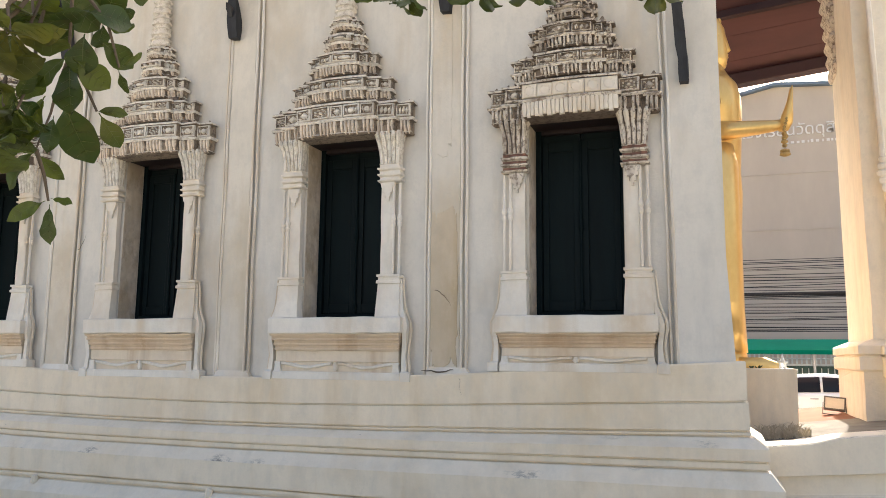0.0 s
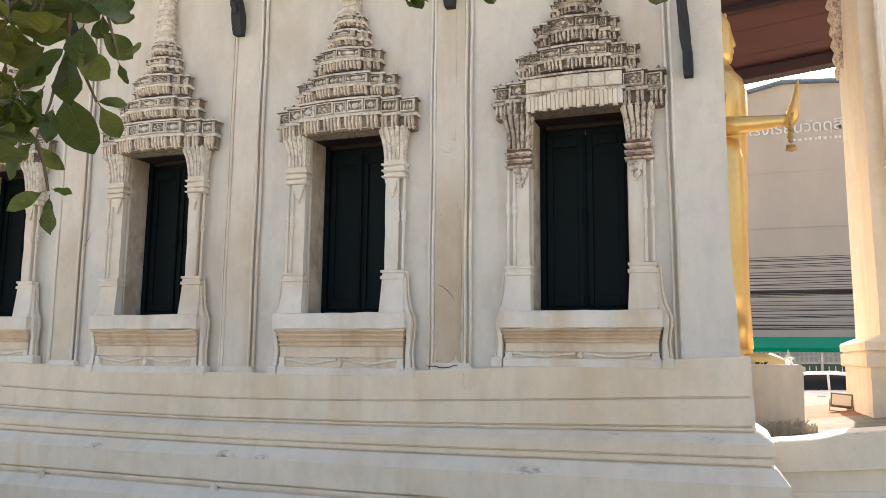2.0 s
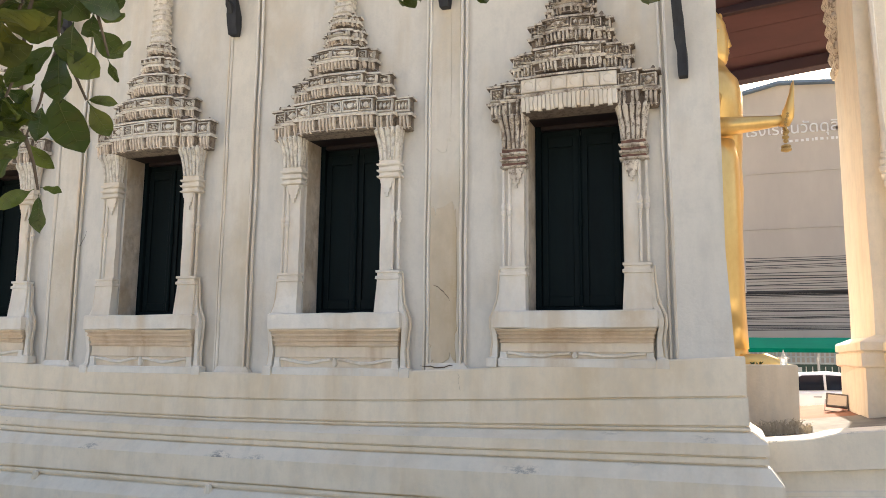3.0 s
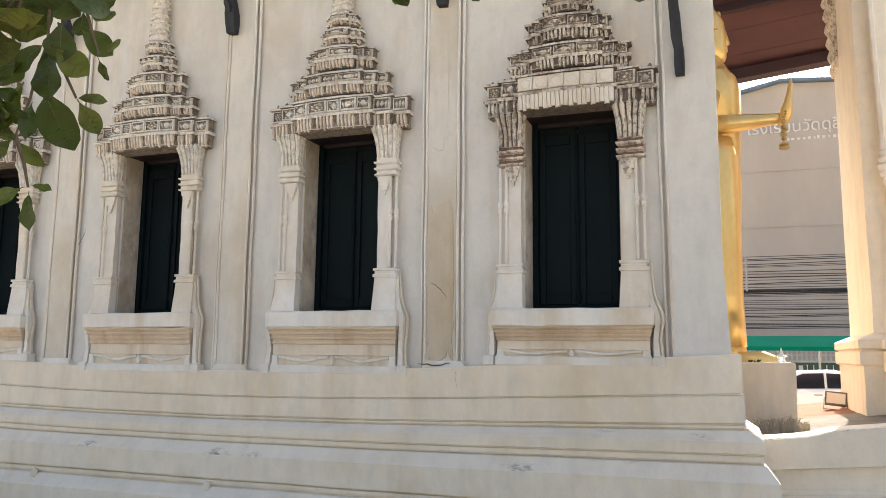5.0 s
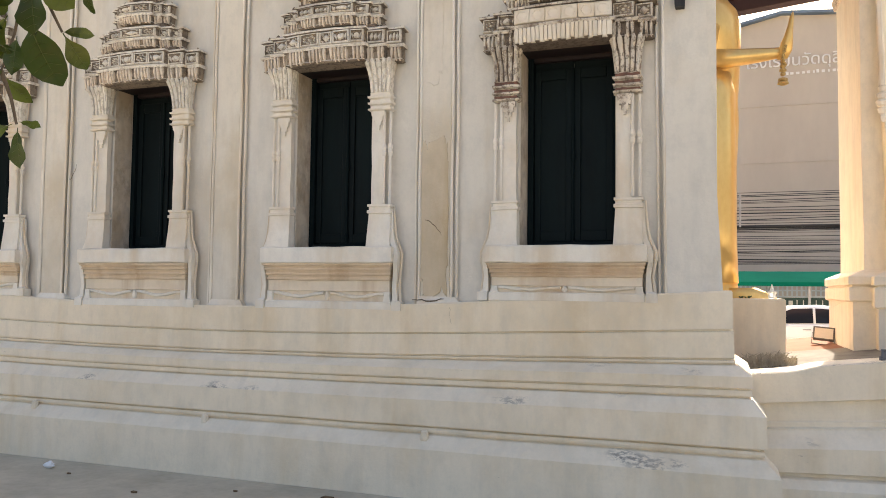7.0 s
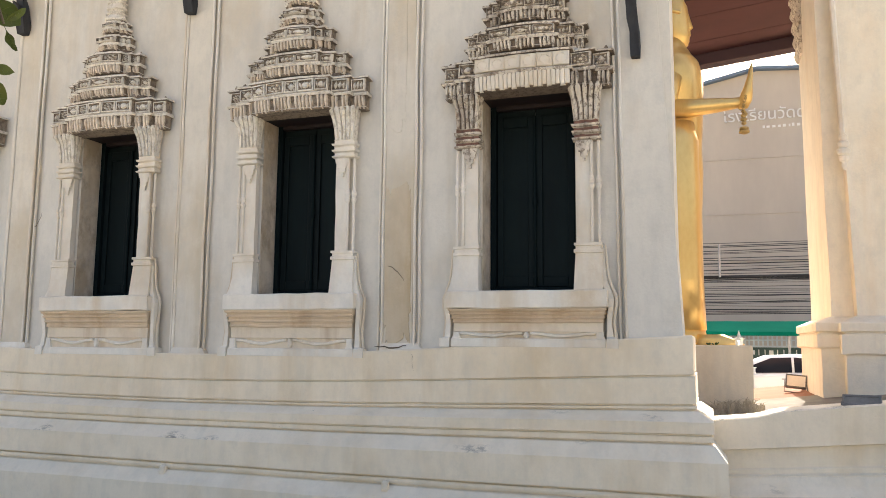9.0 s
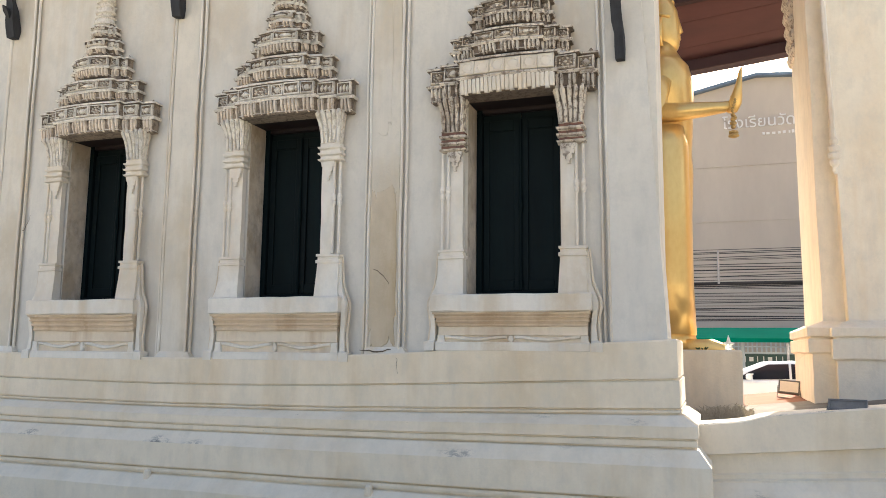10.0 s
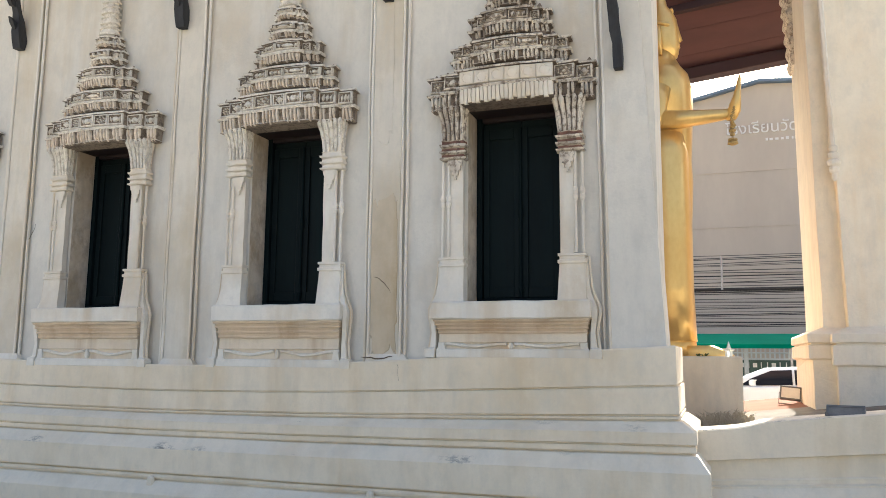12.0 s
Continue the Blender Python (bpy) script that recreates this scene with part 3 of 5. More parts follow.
def carved_band(parent, hw, depth, z0, z1, split, carve, repaired, seed, step=0.045):
    """One storey of the crown: a petal course, a jutting ledge and a course of carved blocks over it."""
    rnd = random.Random(seed)
    zm = z0 + (z1 - z0) * split
    h = z1 - z0
    bm = bmesh.new()
    # (height, outward push, 1 for the darker second material) from the foot up
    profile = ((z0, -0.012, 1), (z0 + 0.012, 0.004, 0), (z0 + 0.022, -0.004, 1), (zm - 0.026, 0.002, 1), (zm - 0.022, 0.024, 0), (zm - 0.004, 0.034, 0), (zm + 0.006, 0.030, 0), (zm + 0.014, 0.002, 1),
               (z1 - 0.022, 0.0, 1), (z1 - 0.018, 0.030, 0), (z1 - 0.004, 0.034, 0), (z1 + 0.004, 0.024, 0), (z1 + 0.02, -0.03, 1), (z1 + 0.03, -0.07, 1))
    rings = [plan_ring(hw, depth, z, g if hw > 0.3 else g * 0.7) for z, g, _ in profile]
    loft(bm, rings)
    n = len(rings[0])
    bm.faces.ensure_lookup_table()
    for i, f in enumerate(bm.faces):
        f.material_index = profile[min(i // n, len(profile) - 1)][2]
    for v in bm.verts:
        v.co += 0.007 * noise.noise_vector(v.co * 7.0 + Vector((seed, 0, parent.location.x)))
        v.co += 0.004 * noise.noise_vector(v.co * 26.0)
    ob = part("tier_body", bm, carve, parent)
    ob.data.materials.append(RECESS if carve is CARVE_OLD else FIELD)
    spans = []
    for i, (fx, fd) in enumerate(STEPS):
        inner = STEPS[i + 1][0] * hw if i + 1 < len(STEPS) else 0.0
        y = -depth * fd
        if i + 1 < len(STEPS):
            spans += [(-hw * fx, -inner, y), (inner, hw * fx, y)]
        else:
            spans.append((-hw * fx, hw * fx, y))
    sets = {False: bmesh.new(), True: bmesh.new()}
    for x0, x1, y in spans:
        petals(sets[repaired and x1 - x0 > 0.5], x0, x1, hw, y, z0 + 0.004, zm - 0.020, step, 0.016, repaired and x1 - x0 > 0.5)
    for fixed, pm in sets.items():
        worn(pm, 0.007, 19.0, seed)
        if pm.verts:
            tagged(part("petal_course", pm, TRIM if fixed else carve if carve is CARVE_OLD else PETAL, parent, "pale repaired petal course" if fixed else ""), kind="stuff")
        else:
            pm.free()
    for x0, x1, y in spans:
        w = x1 - x0
        mid = x1 - x0 > hw * 0.6
        fixed = repaired and w > 0.5
        n = max(1, round(w / (0.145 if fixed else 0.165 if mid else 0.15)))
        cuts = [0.0]
        for k in range(n):
            cuts.append(cuts[-1] + (1.0 if fixed else rnd.choice((0.8, 1.0, 1.0, 1.25))))
        cuts = [x0 + w * c / cuts[-1] for c in cuts]
        for k in range(n):
            bw = cuts[k + 1] - cuts[k] + (0.008 if fixed else -0.004)
            bh = z1 - zm - 0.034
            cx = (cuts[k] + cuts[k + 1]) / 2
            turn = math.degrees(math.atan(2 * BULGE * cx / (hw * STEPS[2][0]) ** 2)) if mid else 0.0
            yb = y - (bulge(cx, hw) if mid else 0.0) + 0.006
            style = 4 if fixed else rnd.choice((0, 1, 2, 3))
            shared("block", block(style, bw, bh, TRIM if fixed else carve),
                   pose(cx, yb + rnd.uniform(-0.006, 0.004), (zm + z1) / 2 - 0.004 + rnd.uniform(-0.003, 0.003), rnd.uniform(-3, 3), rnd.uniform(-1.5, 1.5), turn + rnd.uniform(-3, 3)), parent)
    for fx, fd in ((-0.97, 0.3), (-0.80, 0.6), (-0.52, 0.95), (-0.2, 1.1), (0.22, 1.1), (0.55, 0.95), (0.79, 0.6), (0.97, 0.3)):
        if rnd.random() < 0.62 and h > 0.12:
            k = rnd.uniform(0.4, 0.8) * (1.0 if hw > 0.3 else 0.7)
            shared("antefix", STUB, pose(hw * fx * 0.98, -depth * fd + 0.03, z1 + 0.008, rnd.uniform(-10, 10), rnd.uniform(-14, 14), rnd.uniform(-30, 30)) @ Matrix.Scale(k, 4), parent)


def capital(parent, cx, carve, old, grimy):
    """A flared petal capital over three ring mouldings."""
    z0, z1 = SILL + 1.24, HEAD - 0.005
    for k, (h0, h1) in enumerate(((0.0, 0.05), (0.052, 0.108), (0.11, 0.17))):
        bm = bmesh.new()
        m = (h0 + h1) / 2
        loft(bm, [rect(cx - w, cx + w, -d, 0.02, z0 + h) for h, w, d in ((h0, 0.094, 0.058), (h0 + 0.008, 0.116, 0.078), (m - 0.004, 0.119, 0.082), (m, 0.100, 0.066), (h1 - 0.006, 0.098, 0.064), (h1, 0.104, 0.07))])
        bm.faces.ensure_lookup_table()
        for f in list(bm.faces)[8:16]:
            f.material_index = 1
        bmesh.ops.subdivide_edges(bm, edges=[e for e in bm.edges if e.calc_length() > 0.1], cuts=5)
        worn(bm, 0.009, 15.0, cx * 5 + k)
        ob = part("ring_moulding", bm, old, parent)
        ob.data.materials.append(RED_RING if grimy else old)
    bm = bmesh.new()
    loft(bm, [rect(cx - w, cx + w, -d, 0.02, z) for z, w, d in ((z0 + 0.17, 0.088, 0.058), (z0 + 0.33, 0.102, 0.078), (z1, 0.13, 0.108))])
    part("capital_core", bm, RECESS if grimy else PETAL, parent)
    bm = bmesh.new()
    n = 5
    for i in range(n):
        f = (i - (n - 1) / 2) / n
        pts = [(cx + f * 0.20, -0.060, z0 + 0.17), (cx + f * 0.205, -0.074, z0 + 0.27), (cx + f * 0.235, -0.088, z0 + 0.37), (cx + f * 0.27, -0.122, z1 - 0.03), (cx + f * 0.275, -0.130, z1)]
        tube(bm, pts, [0.014, 0.017, 0.018, 0.023, 0.012] if grimy else [0.018, 0.021, 0.024, 0.026, 0.013], 6)
    for s in (-1, 1):
        for f in (0.25, 0.75):
            pts = [(cx + s * 0.09, -0.05 * f, z0 + 0.17), (cx + s * 0.105, -0.075 * f, z0 + 0.37), (cx + s * 0.132, -0.11 * f, z1)]
            tube(bm, pts, [0.013, 0.019, 0.016], 6)
    worn(bm, 0.009, 17.0, cx * 9)
    part("capital_petals", bm, carve, parent)


def side_pillar(parent, cx, s, carve, old):
    """A pillar of the frame; s = 1 where its outer edge lies at +x."""
    bm = bmesh.new()
    loft(bm, [(rect(cx - w + 0.006 * s, cx + w + 0.006 * s, -d, 0.02, SILL + h) if w > 0.09 else rect(cx - s * 0.032 - 0.056, cx - s * 0.032 + 0.056, -d, 0.02, SILL + h)) for h, w, d in
              ((0.0, 0.118, 0.085), (0.06, 0.115, 0.082), (0.16, 0.110, 0.07), (0.25, 0.106, 0.064), (0.30, 0.105, 0.062), (0.305, 0.118, 0.075), (0.33, 0.118, 0.075),
               (0.335, 0.104, 0.062), (0.36, 0.104, 0.062), (0.365, 0.116, 0.073), (0.385, 0.116, 0.073), (0.39, 0.088, 0.036), (1.245, 0.084, 0.036))])
    bmesh.ops.subdivide_edges(bm, edges=[e for e in bm.edges if e.calc_length() > 0.15], cuts=4)
    worn(bm, 0.007, 5.0, cx * 3)
    part("pillar", bm, TRIM, parent)
    for off, y in ((0.040, -0.048), (0.096, -0.034)):
        x = cx + s * off
        bm = bmesh.new()
        zs = [SILL + 0.39, SILL + 0.62, SILL + 0.82, SILL + 0.835, SILL + 0.86, SILL + 0.875, SILL + 0.90, SILL + 0.925, SILL + 0.94, SILL + 1.1, SILL + 1.23]
        rs = [0.014, 0.013, 0.013, 0.021, 0.025, 0.018, 0.026, 0.020, 0.013, 0.013, 0.013]
        tube(bm, [(x, y, z) for z in zs], rs, 8)
        part("colonnette", bm, TRIM, parent)
    bm = bmesh.new()
    for k, (h, w) in enumerate(((1.235, 0.06), (1.19, 0.045), (1.15, 0.028), (1.11, 0.012))):
        loft(bm, [rect(cx - s * 0.02 - w, cx - s * 0.02 + w, -0.066 + 0.003 * k, -0.04, SILL + h - 0.045), rect(cx - s * 0.02 - w * 1.1, cx - s * 0.02 + w * 1.1, -0.07 + 0.003 * k, -0.04, SILL + h)])
    part("pendant_leaf", bm, old, parent)


def sill(parent, foot_z):
    """The slab under the opening, its stained mouldings and low apron, and the S-shaped consoles beside them."""
    bm = bmesh.new()
    loft(bm, [rect(-w, w, -d, 0.03, SILL + h) for h, w, d in
              ((-0.150, 0.655, 0.125), (-0.140, 0.672, 0.142), (-0.012, 0.672, 0.142), (0.0, 0.66, 0.13))])
    bmesh.ops.subdivide_edges(bm, edges=[e for e in bm.edges if e.calc_length() > 0.3], cuts=14)
    worn(bm, 0.010, 4.0, foot_z * 31)
    part("sill_slab", bm, TRIM, parent)
    k = (SILL - foot_z - 0.15) / 0.40
    bm = bmesh.new()
    loft(bm, [rect(-w, w, -d, 0.02, SILL - 0.15 - h * k) for h, w, d in
              ((0.160, 0.625, 0.058), (0.152, 0.630, 0.072), (0.138, 0.632, 0.074), (0.134, 0.628, 0.062), (0.112, 0.630, 0.066), (0.106, 0.640, 0.086), (0.092, 0.642, 0.088), (0.088, 0.636, 0.074),
               (0.064, 0.638, 0.080), (0.060, 0.648, 0.104), (0.046, 0.650, 0.106), (0.042, 0.644, 0.094), (0.022, 0.648, 0.106), (0.018, 0.656, 0.124), (-0.001, 0.658, 0.128))])
    bmesh.ops.subdivide_edges(bm, edges=[e for e in bm.edges if e.calc_length() > 0.3], cuts=10)
    worn(bm, 0.006, 5.0, foot_z * 17)
    part("sill_moulding", bm, SEEP, parent, "ochre-stained moulding under the slab")
    bm = bmesh.new()
    loft(bm, [rect(-0.625, 0.625, -d, 0.02, z) for z, d in ((foot_z - 0.03, 0.034), (SILL - 0.15 - 0.262 * k, 0.034), (SILL - 0.15 - 0.258 * k, 0.052), (SILL - 0.15 - 0.155 * k, 0.052))])
    part("apron", bm, OCHRE, parent, "stained plaster apron")
    part("apron_foot", boxed(-0.65, 0.65, -0.072, 0.02, foot_z - 0.03, foot_z + 0.045, bevel=0.008), TRIM, parent)
    zt = SILL - 0.15 - 0.262 * k
    zb = foot_z + 0.045
    h = zt - zb
    for s in (-1, 1):
        bm = bmesh.new()
        pts = []
        for j in range(15):
            f = j / 14
            pts.append((s * (0.035 + 0.53 * f), -0.045, zb + h * (0.66 + 0.20 * math.cos(f * math.pi * 1.9 + 0.2))))
        loft(bm, [[(x, -0.03, z - 0.020), (x, -0.058, z - 0.010), (x, -0.060, z + 0.006), (x, -0.03, z + 0.016)] for x, y, z in pts])
        worn(bm, 0.005, 18.0, foot_z + s)
        part("apron_scroll", bm, TRIM, parent, "low relief scroll line on the apron")
        bm = bmesh.new()
        loft(bm, [rect(min(s * a, s * b), max(s * a, s * b), -0.062, 0.02, zb + h * f) for f, a, b in ((0.0, 0.565, 0.64), (0.3, 0.572, 0.632), (0.7, 0.575, 0.628), (1.0, 0.57, 0.635))])
        part("apron_stile", bm, TRIM, parent)
        # console that swells out beside the slab and ends in a foot on the plinth
        bm = bmesh.new()
        loft(bm, [rect(min(s * a, s * b), max(s * a, s * b), -d, 0.02, z) for z, a, b, d in
                  ((foot_z - 0.03, 0.655, 0.745, 0.085), (foot_z + 0.045, 0.655, 0.745, 0.085), (foot_z + 0.06, 0.655, 0.705, 0.06), (SILL - 0.36 * k, 0.655, 0.692, 0.052), (SILL - 0.26 * k, 0.660, 0.702, 0.06),
                   (SILL - 0.14, 0.674, 0.708, 0.078), (SILL - 0.07, 0.674, 0.710, 0.08), (SILL + 0.0, 0.645, 0.690, 0.066), (SILL + 0.06, 0.622, 0.664, 0.054), (SILL + 0.15, 0.612, 0.648, 0.046), (SILL + 0.27, 0.612, 0.644, 0.04), (SILL + 0.34, 0.610, 0.638, 0.035))])
        worn(bm, 0.006, 12.0, foot_z + 2 * s)
        part("console", bm, TRIM, parent)
        bm = bmesh.new()
        tube(bm, [(s * a, -0.022, z) for z, a in ((foot_z + 0.05, 0.722), (SILL - 0.36 * k, 0.708), (SILL - 0.24 * k, 0.718), (SILL - 0.12, 0.730), (SILL - 0.05, 0.728), (SILL + 0.02, 0.698), (SILL + 0.10, 0.672), (SILL + 0.22, 0.658), (SILL + 0.36, 0.650))], [0.014, 0.011, 0.012, 0.014, 0.014, 0.012, 0.010, 0.009, 0.008], 7)
        part("console_bead", bm, OCHRE, parent)
    bm = bmesh.new()
    loft(bm, [ellipse(0, -0.04, zb + h * f, 0.026 * w, 0.026, 8) for f, w in ((0.05, 0.5), (0.4, 1.1), (0.7, 0.8), (1.0, 0.4))])
    part("apron_bud", bm, TRIM, parent)


def window_surround(cx, foot_z, repaired, label):
    ob = thing("window_surround", pose(cx, WY - 0.04, 0), label, "window surround", "carved window surrounds of the long wall")
    carve, old = (CARVE_OLD, CARVE_OLD) if repaired else (CARVE, TRIM)
    sill(ob, foot_z)
    for s in (-1, 1):
        side_pillar(ob, s * (HW + 0.105), s, carve, old if repaired else TRIM)
        capital(ob, s * (HW + 0.105), CARVE_OLD if repaired else CARVE, CARVE_OLD if repaired else TRIM, repaired)
    storeys = ((0.715, 0.19, HEAD - 0.03, 4.085, 0.48), (0.505, 0.18, 4.125, 4.335, 0.46), (0.345, 0.155, 4.385, 4.60, 0.46), (0.205, 0.12, 4.645, 4.80, 0.46), (0.15, 0.10, 4.845, 4.96, 0.46))
    for i, (hw, d, z0, z1, split) in enumerate(storeys):
        carved_band(ob, hw, d, z0, z1, split, (CARVE_OLD if repaired else CARVE), repaired and i == 0, 7 * i + int(-cx * 10), 0.034 if i else 0.037)
        bm = bmesh.new()
        nxt = storeys[i + 1][0] if i + 1 < len(storeys) else 0.11
        up = storeys[i + 1][2] if i + 1 < len(storeys) else 4.99
        loft(bm, [rect(-w, w, -dd, 0.01, z) for w, dd, z in ((nxt * 1.04, d * 0.72, z1 - 0.006), (nxt * 0.93, d * 0.62, z1 + (up - z1) * 0.5), (nxt * 0.95, d * 0.64, up + 0.004))])
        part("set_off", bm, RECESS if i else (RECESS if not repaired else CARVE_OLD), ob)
    bm = bmesh.new()
    rings = []
    z, r = 4.97, 0.112
    while z < 6.3:
        for f, k in ((0.0, 0.76), (0.020, 0.80), (0.026, 1.0), (0.044, 1.04), (0.052, 0.86), (0.088, 0.82), (0.094, 0.98), (0.108, 0.98), (0.112, 0.78)):
            rings.append([(x, min(y, 0.012), zz) for x, y, zz in ellipse(0, -0.035, z + f, r * k, r * k * 0.8, 12, 2.6)])
        z += 0.120
        r *= 0.955
    rings.append([(x, y, zz) for x, y, zz in ellipse(0, -0.02, z + 0.3, 0.006, 0.006, 12)])
    loft(bm, rings)
    worn(bm, 0.012, 22.0, cx)
    part("spire", bm, carve, ob)
    return ob


def shutter(cx):
    ob = thing("window_shutter", pose(cx, SHUT_Y, SILL), "closed pair of dark green painted wooden shutters in a black frame", "shutter", "closed shutters of the long wall")
    H = HEAD - SILL
    bm = bmesh.new()
    box(bm, -HW + 0.005, -HW + 0.055, -0.03, 0.10, -0.018, H, 0.005)
    part("frame_post", bm, FRAME, ob)
    part("frame_post", boxed(HW - 0.055, HW - 0.005, -0.03, 0.10, -0.018, H, bevel=0.005), FRAME, ob)
    part("frame_head", boxed(-HW + 0.057, HW - 0.057, -0.028, 0.10, H - 0.05, H - 0.002, bevel=0.005), LINTEL_WOOD, ob, "red-brown timber head")
    part("frame_foot", boxed(-HW + 0.057, HW - 0.057, -0.034, 0.10, -0.018, 0.055, bevel=0.006), FRAME, ob)
    part("soffit_board", boxed(-HW + 0.004, HW - 0.004, -0.285, -0.032, H - 0.016, H - 0.003), LINTEL_WOOD, ob, "dark red-brown timber over the opening")
    for s in (-1, 1):
        leaf = part("shutter_leaf", boxed(min(s * 0.004, s * (HW - 0.058)), max(s * 0.004, s * (HW - 0.058)), 0.03, 0.06, 0.057, H - 0.052), SHUTTER, ob)
        for a, b, z0, z1 in ((0.006, 0.065, 0.06, H - 0.115), (HW - 0.115, HW - 0.06, 0.06, H - 0.115), (0.066, HW - 0.116, 0.06, 0.15), (0.066, HW - 0.116, H - 0.21, H - 0.115)):
            part("rail", boxed(min(s * a, s * b), max(s * a, s * b), 0.008, 0.031, z0, z1, bevel=0.004), SHUTTER, leaf)
    bm = bmesh.new()
    tube(bm, [(0.0, -0.004, z) for z in (0.06, 0.14, 0.16, 0.45, 0.75, 0.80, 0.86, 0.92, 1.2, H - 0.12)], [0.016, 0.024, 0.016, 0.014, 0.016, 0.026, 0.022, 0.016, 0.014, 0.014], 8)
    part("meeting_bead", bm, FRAME, ob)
    return ob


window_surround(CENTRES[0], 1.54 + sag(CENTRES[0], 1.54), True, "carved plaster window surround, grimy with a pale repaired lintel")
for i in range(1, 4):
    window_surround(CENTRES[i], 1.54 + sag(CENTRES[i], 1.54), False, "carved plaster window surround with a tiered crown and spire")
for c in CENTRES:
    shutter(c)


# ---- eave brackets ----
def eave_bracket(x, z0, label, plain=False):
    ob = thing("eave_bracket", pose(x, WY - 0.05, z0), label, "bracket", "eave brackets of the long wall")
    bm = bmesh.new()
    n, lean = 22, (-0.13 if plain else 0.0)
    rings = []
    for k in range(n):
        f = k / (n - 1)
        y = -0.03 - 0.95 * f ** 1.6
        z = 2.1 * f
        w = 0.040 if plain else 0.045 + 0.012 * math.sin(f * 17)
        d = 0.045 + 0.04 * f + (0.0 if plain else 0.022 * math.sin(f * 23))
        rings.append(rect(-w + lean * f, w + lean * f, y - d, y + d * 0.6, z))
    loft(bm, rings)
    worn(bm, 0.014, 11.0, x)
    part("carved_strut", bm, BRACKET, ob)
    for k in range(0 if plain else 7):
        bm = bmesh.new()
        f = 0.12 + 0.12 * k
        y = -0.03 - 0.95 * f ** 1.6 - 0.05 - 0.05 * f
        loft(bm, [rect(-0.02, 0.02, y - 0.01, y + 0.05, 2.1 * f - 0.05), rect(-0.03, 0.03, y - 0.055, y + 0.05, 2.1 * f + 0.02), rect(-0.008, 0.008, y - 0.09, y - 0.04, 2.1 * f + 0.07)])
        part("carved_tooth", bm, BRACKET, ob)
    return ob


eave_bracket(-0.68, 4.00, "long dark weathered timber bracket at the corner", True)
for i in range(1, 4):
    x = CENTRES[i] + PITCH / 2 - 0.06 - (0.10 if i > 1 else 0)
    eave_bracket(x, 4.86 + 0.05 * i, "dark carved timber eave bracket with toothed edge")

# ---- roofs ----
def roof_slab(name, xa, xb, foot, ridge, label, lift=0.0):
    """One slope of tiled roof, from its eave (y, z) to its ridge (y, z), rising along x by lift."""
    bm = bmesh.new()
    loft(bm, [[(xa, y, z + lift * (xa - 0.15)), (xb, y, z + lift * (xb - 0.15)), (xb, y, z + 0.06 + lift * (xb - 0.15)), (xa, y, z + 0.06 + lift * (xa - 0.15))] for y, z in (foot, ridge)])
    tagged(part(name, bm, ROOF), label, "roof", kind="structure")


# past the pier this roof is unseen, lengthened to keep sun off the yard
roof_slab("roof", -1.3, 7.2, (12.75, 6.13), (9.5, 10.28), "tiled roof slope over the porch, lengthened out of view to shade the yard", 0.10)
roof_slab("roof", LEFT_END - 0.2, -0.1, (5.25, 6.85), (9.5, 8.9), "tiled roof slope with deep eaves over the hall")
roof_slab("roof", LEFT_END - 0.2, -1.3, (13.4, 5.4), (9.5, 8.9), "tiled rear roof slope of the hall")
# boarded underside of the porch roof, one mesh of boards and purlins
bm = bmesh.new()


def shear_up(bm):
    """The porch eave rises a little towards the front."""
    for v in bm.verts:
        v.co.z += 0.10 * (v.co.x - 0.15)


def slope_z(y):
    return 6.13 + (12.75 - y) * (10.28 - 6.13) / 3.25


n = 13
for k in range(n):
    y0 = 12.7 - k * 0.25
    y1 = y0 - 0.245
    loft(bm, [[(-1.25, y0, slope_z(y0) - 0.04), (7.15, y0, slope_z(y0) - 0.04), (7.15, y0, slope_z(y0) - 0.012), (-1.25, y0, slope_z(y0) - 0.012)],
              [(-1.25, y1, slope_z(y1) - 0.04), (7.15, y1, slope_z(y1) - 0.04), (7.15, y1, slope_z(y1) - 0.012), (-1.25, y1, slope_z(y1) - 0.012)]])
shear_up(bm)
tagged(part("ceiling", bm, MAROON), "maroon boarded underside of the porch roof", "ceiling", kind="structure")
for y, w, h, lab in ((12.60, 0.12, 0.185, "deep maroon eave beam"), (11.95, 0.06, 0.12, "maroon purlin"), (11.3, 0.07, 0.16, "maroon purlin"), (10.6, 0.07, 0.16, "maroon purlin"), (9.9, 0.08, 0.2, "maroon purlin")):
    bm = boxed(-1.25, 7.1, y - w, y + w, slope_z(y) - 0.05 - h, slope_z(y) - 0.05, bevel=0.01)
    shear_up(bm)
    tagged(part("roof_beam", bm, MAROON_DARK), lab + " under the porch roof", "beam", "beams of the porch roof", "structure")


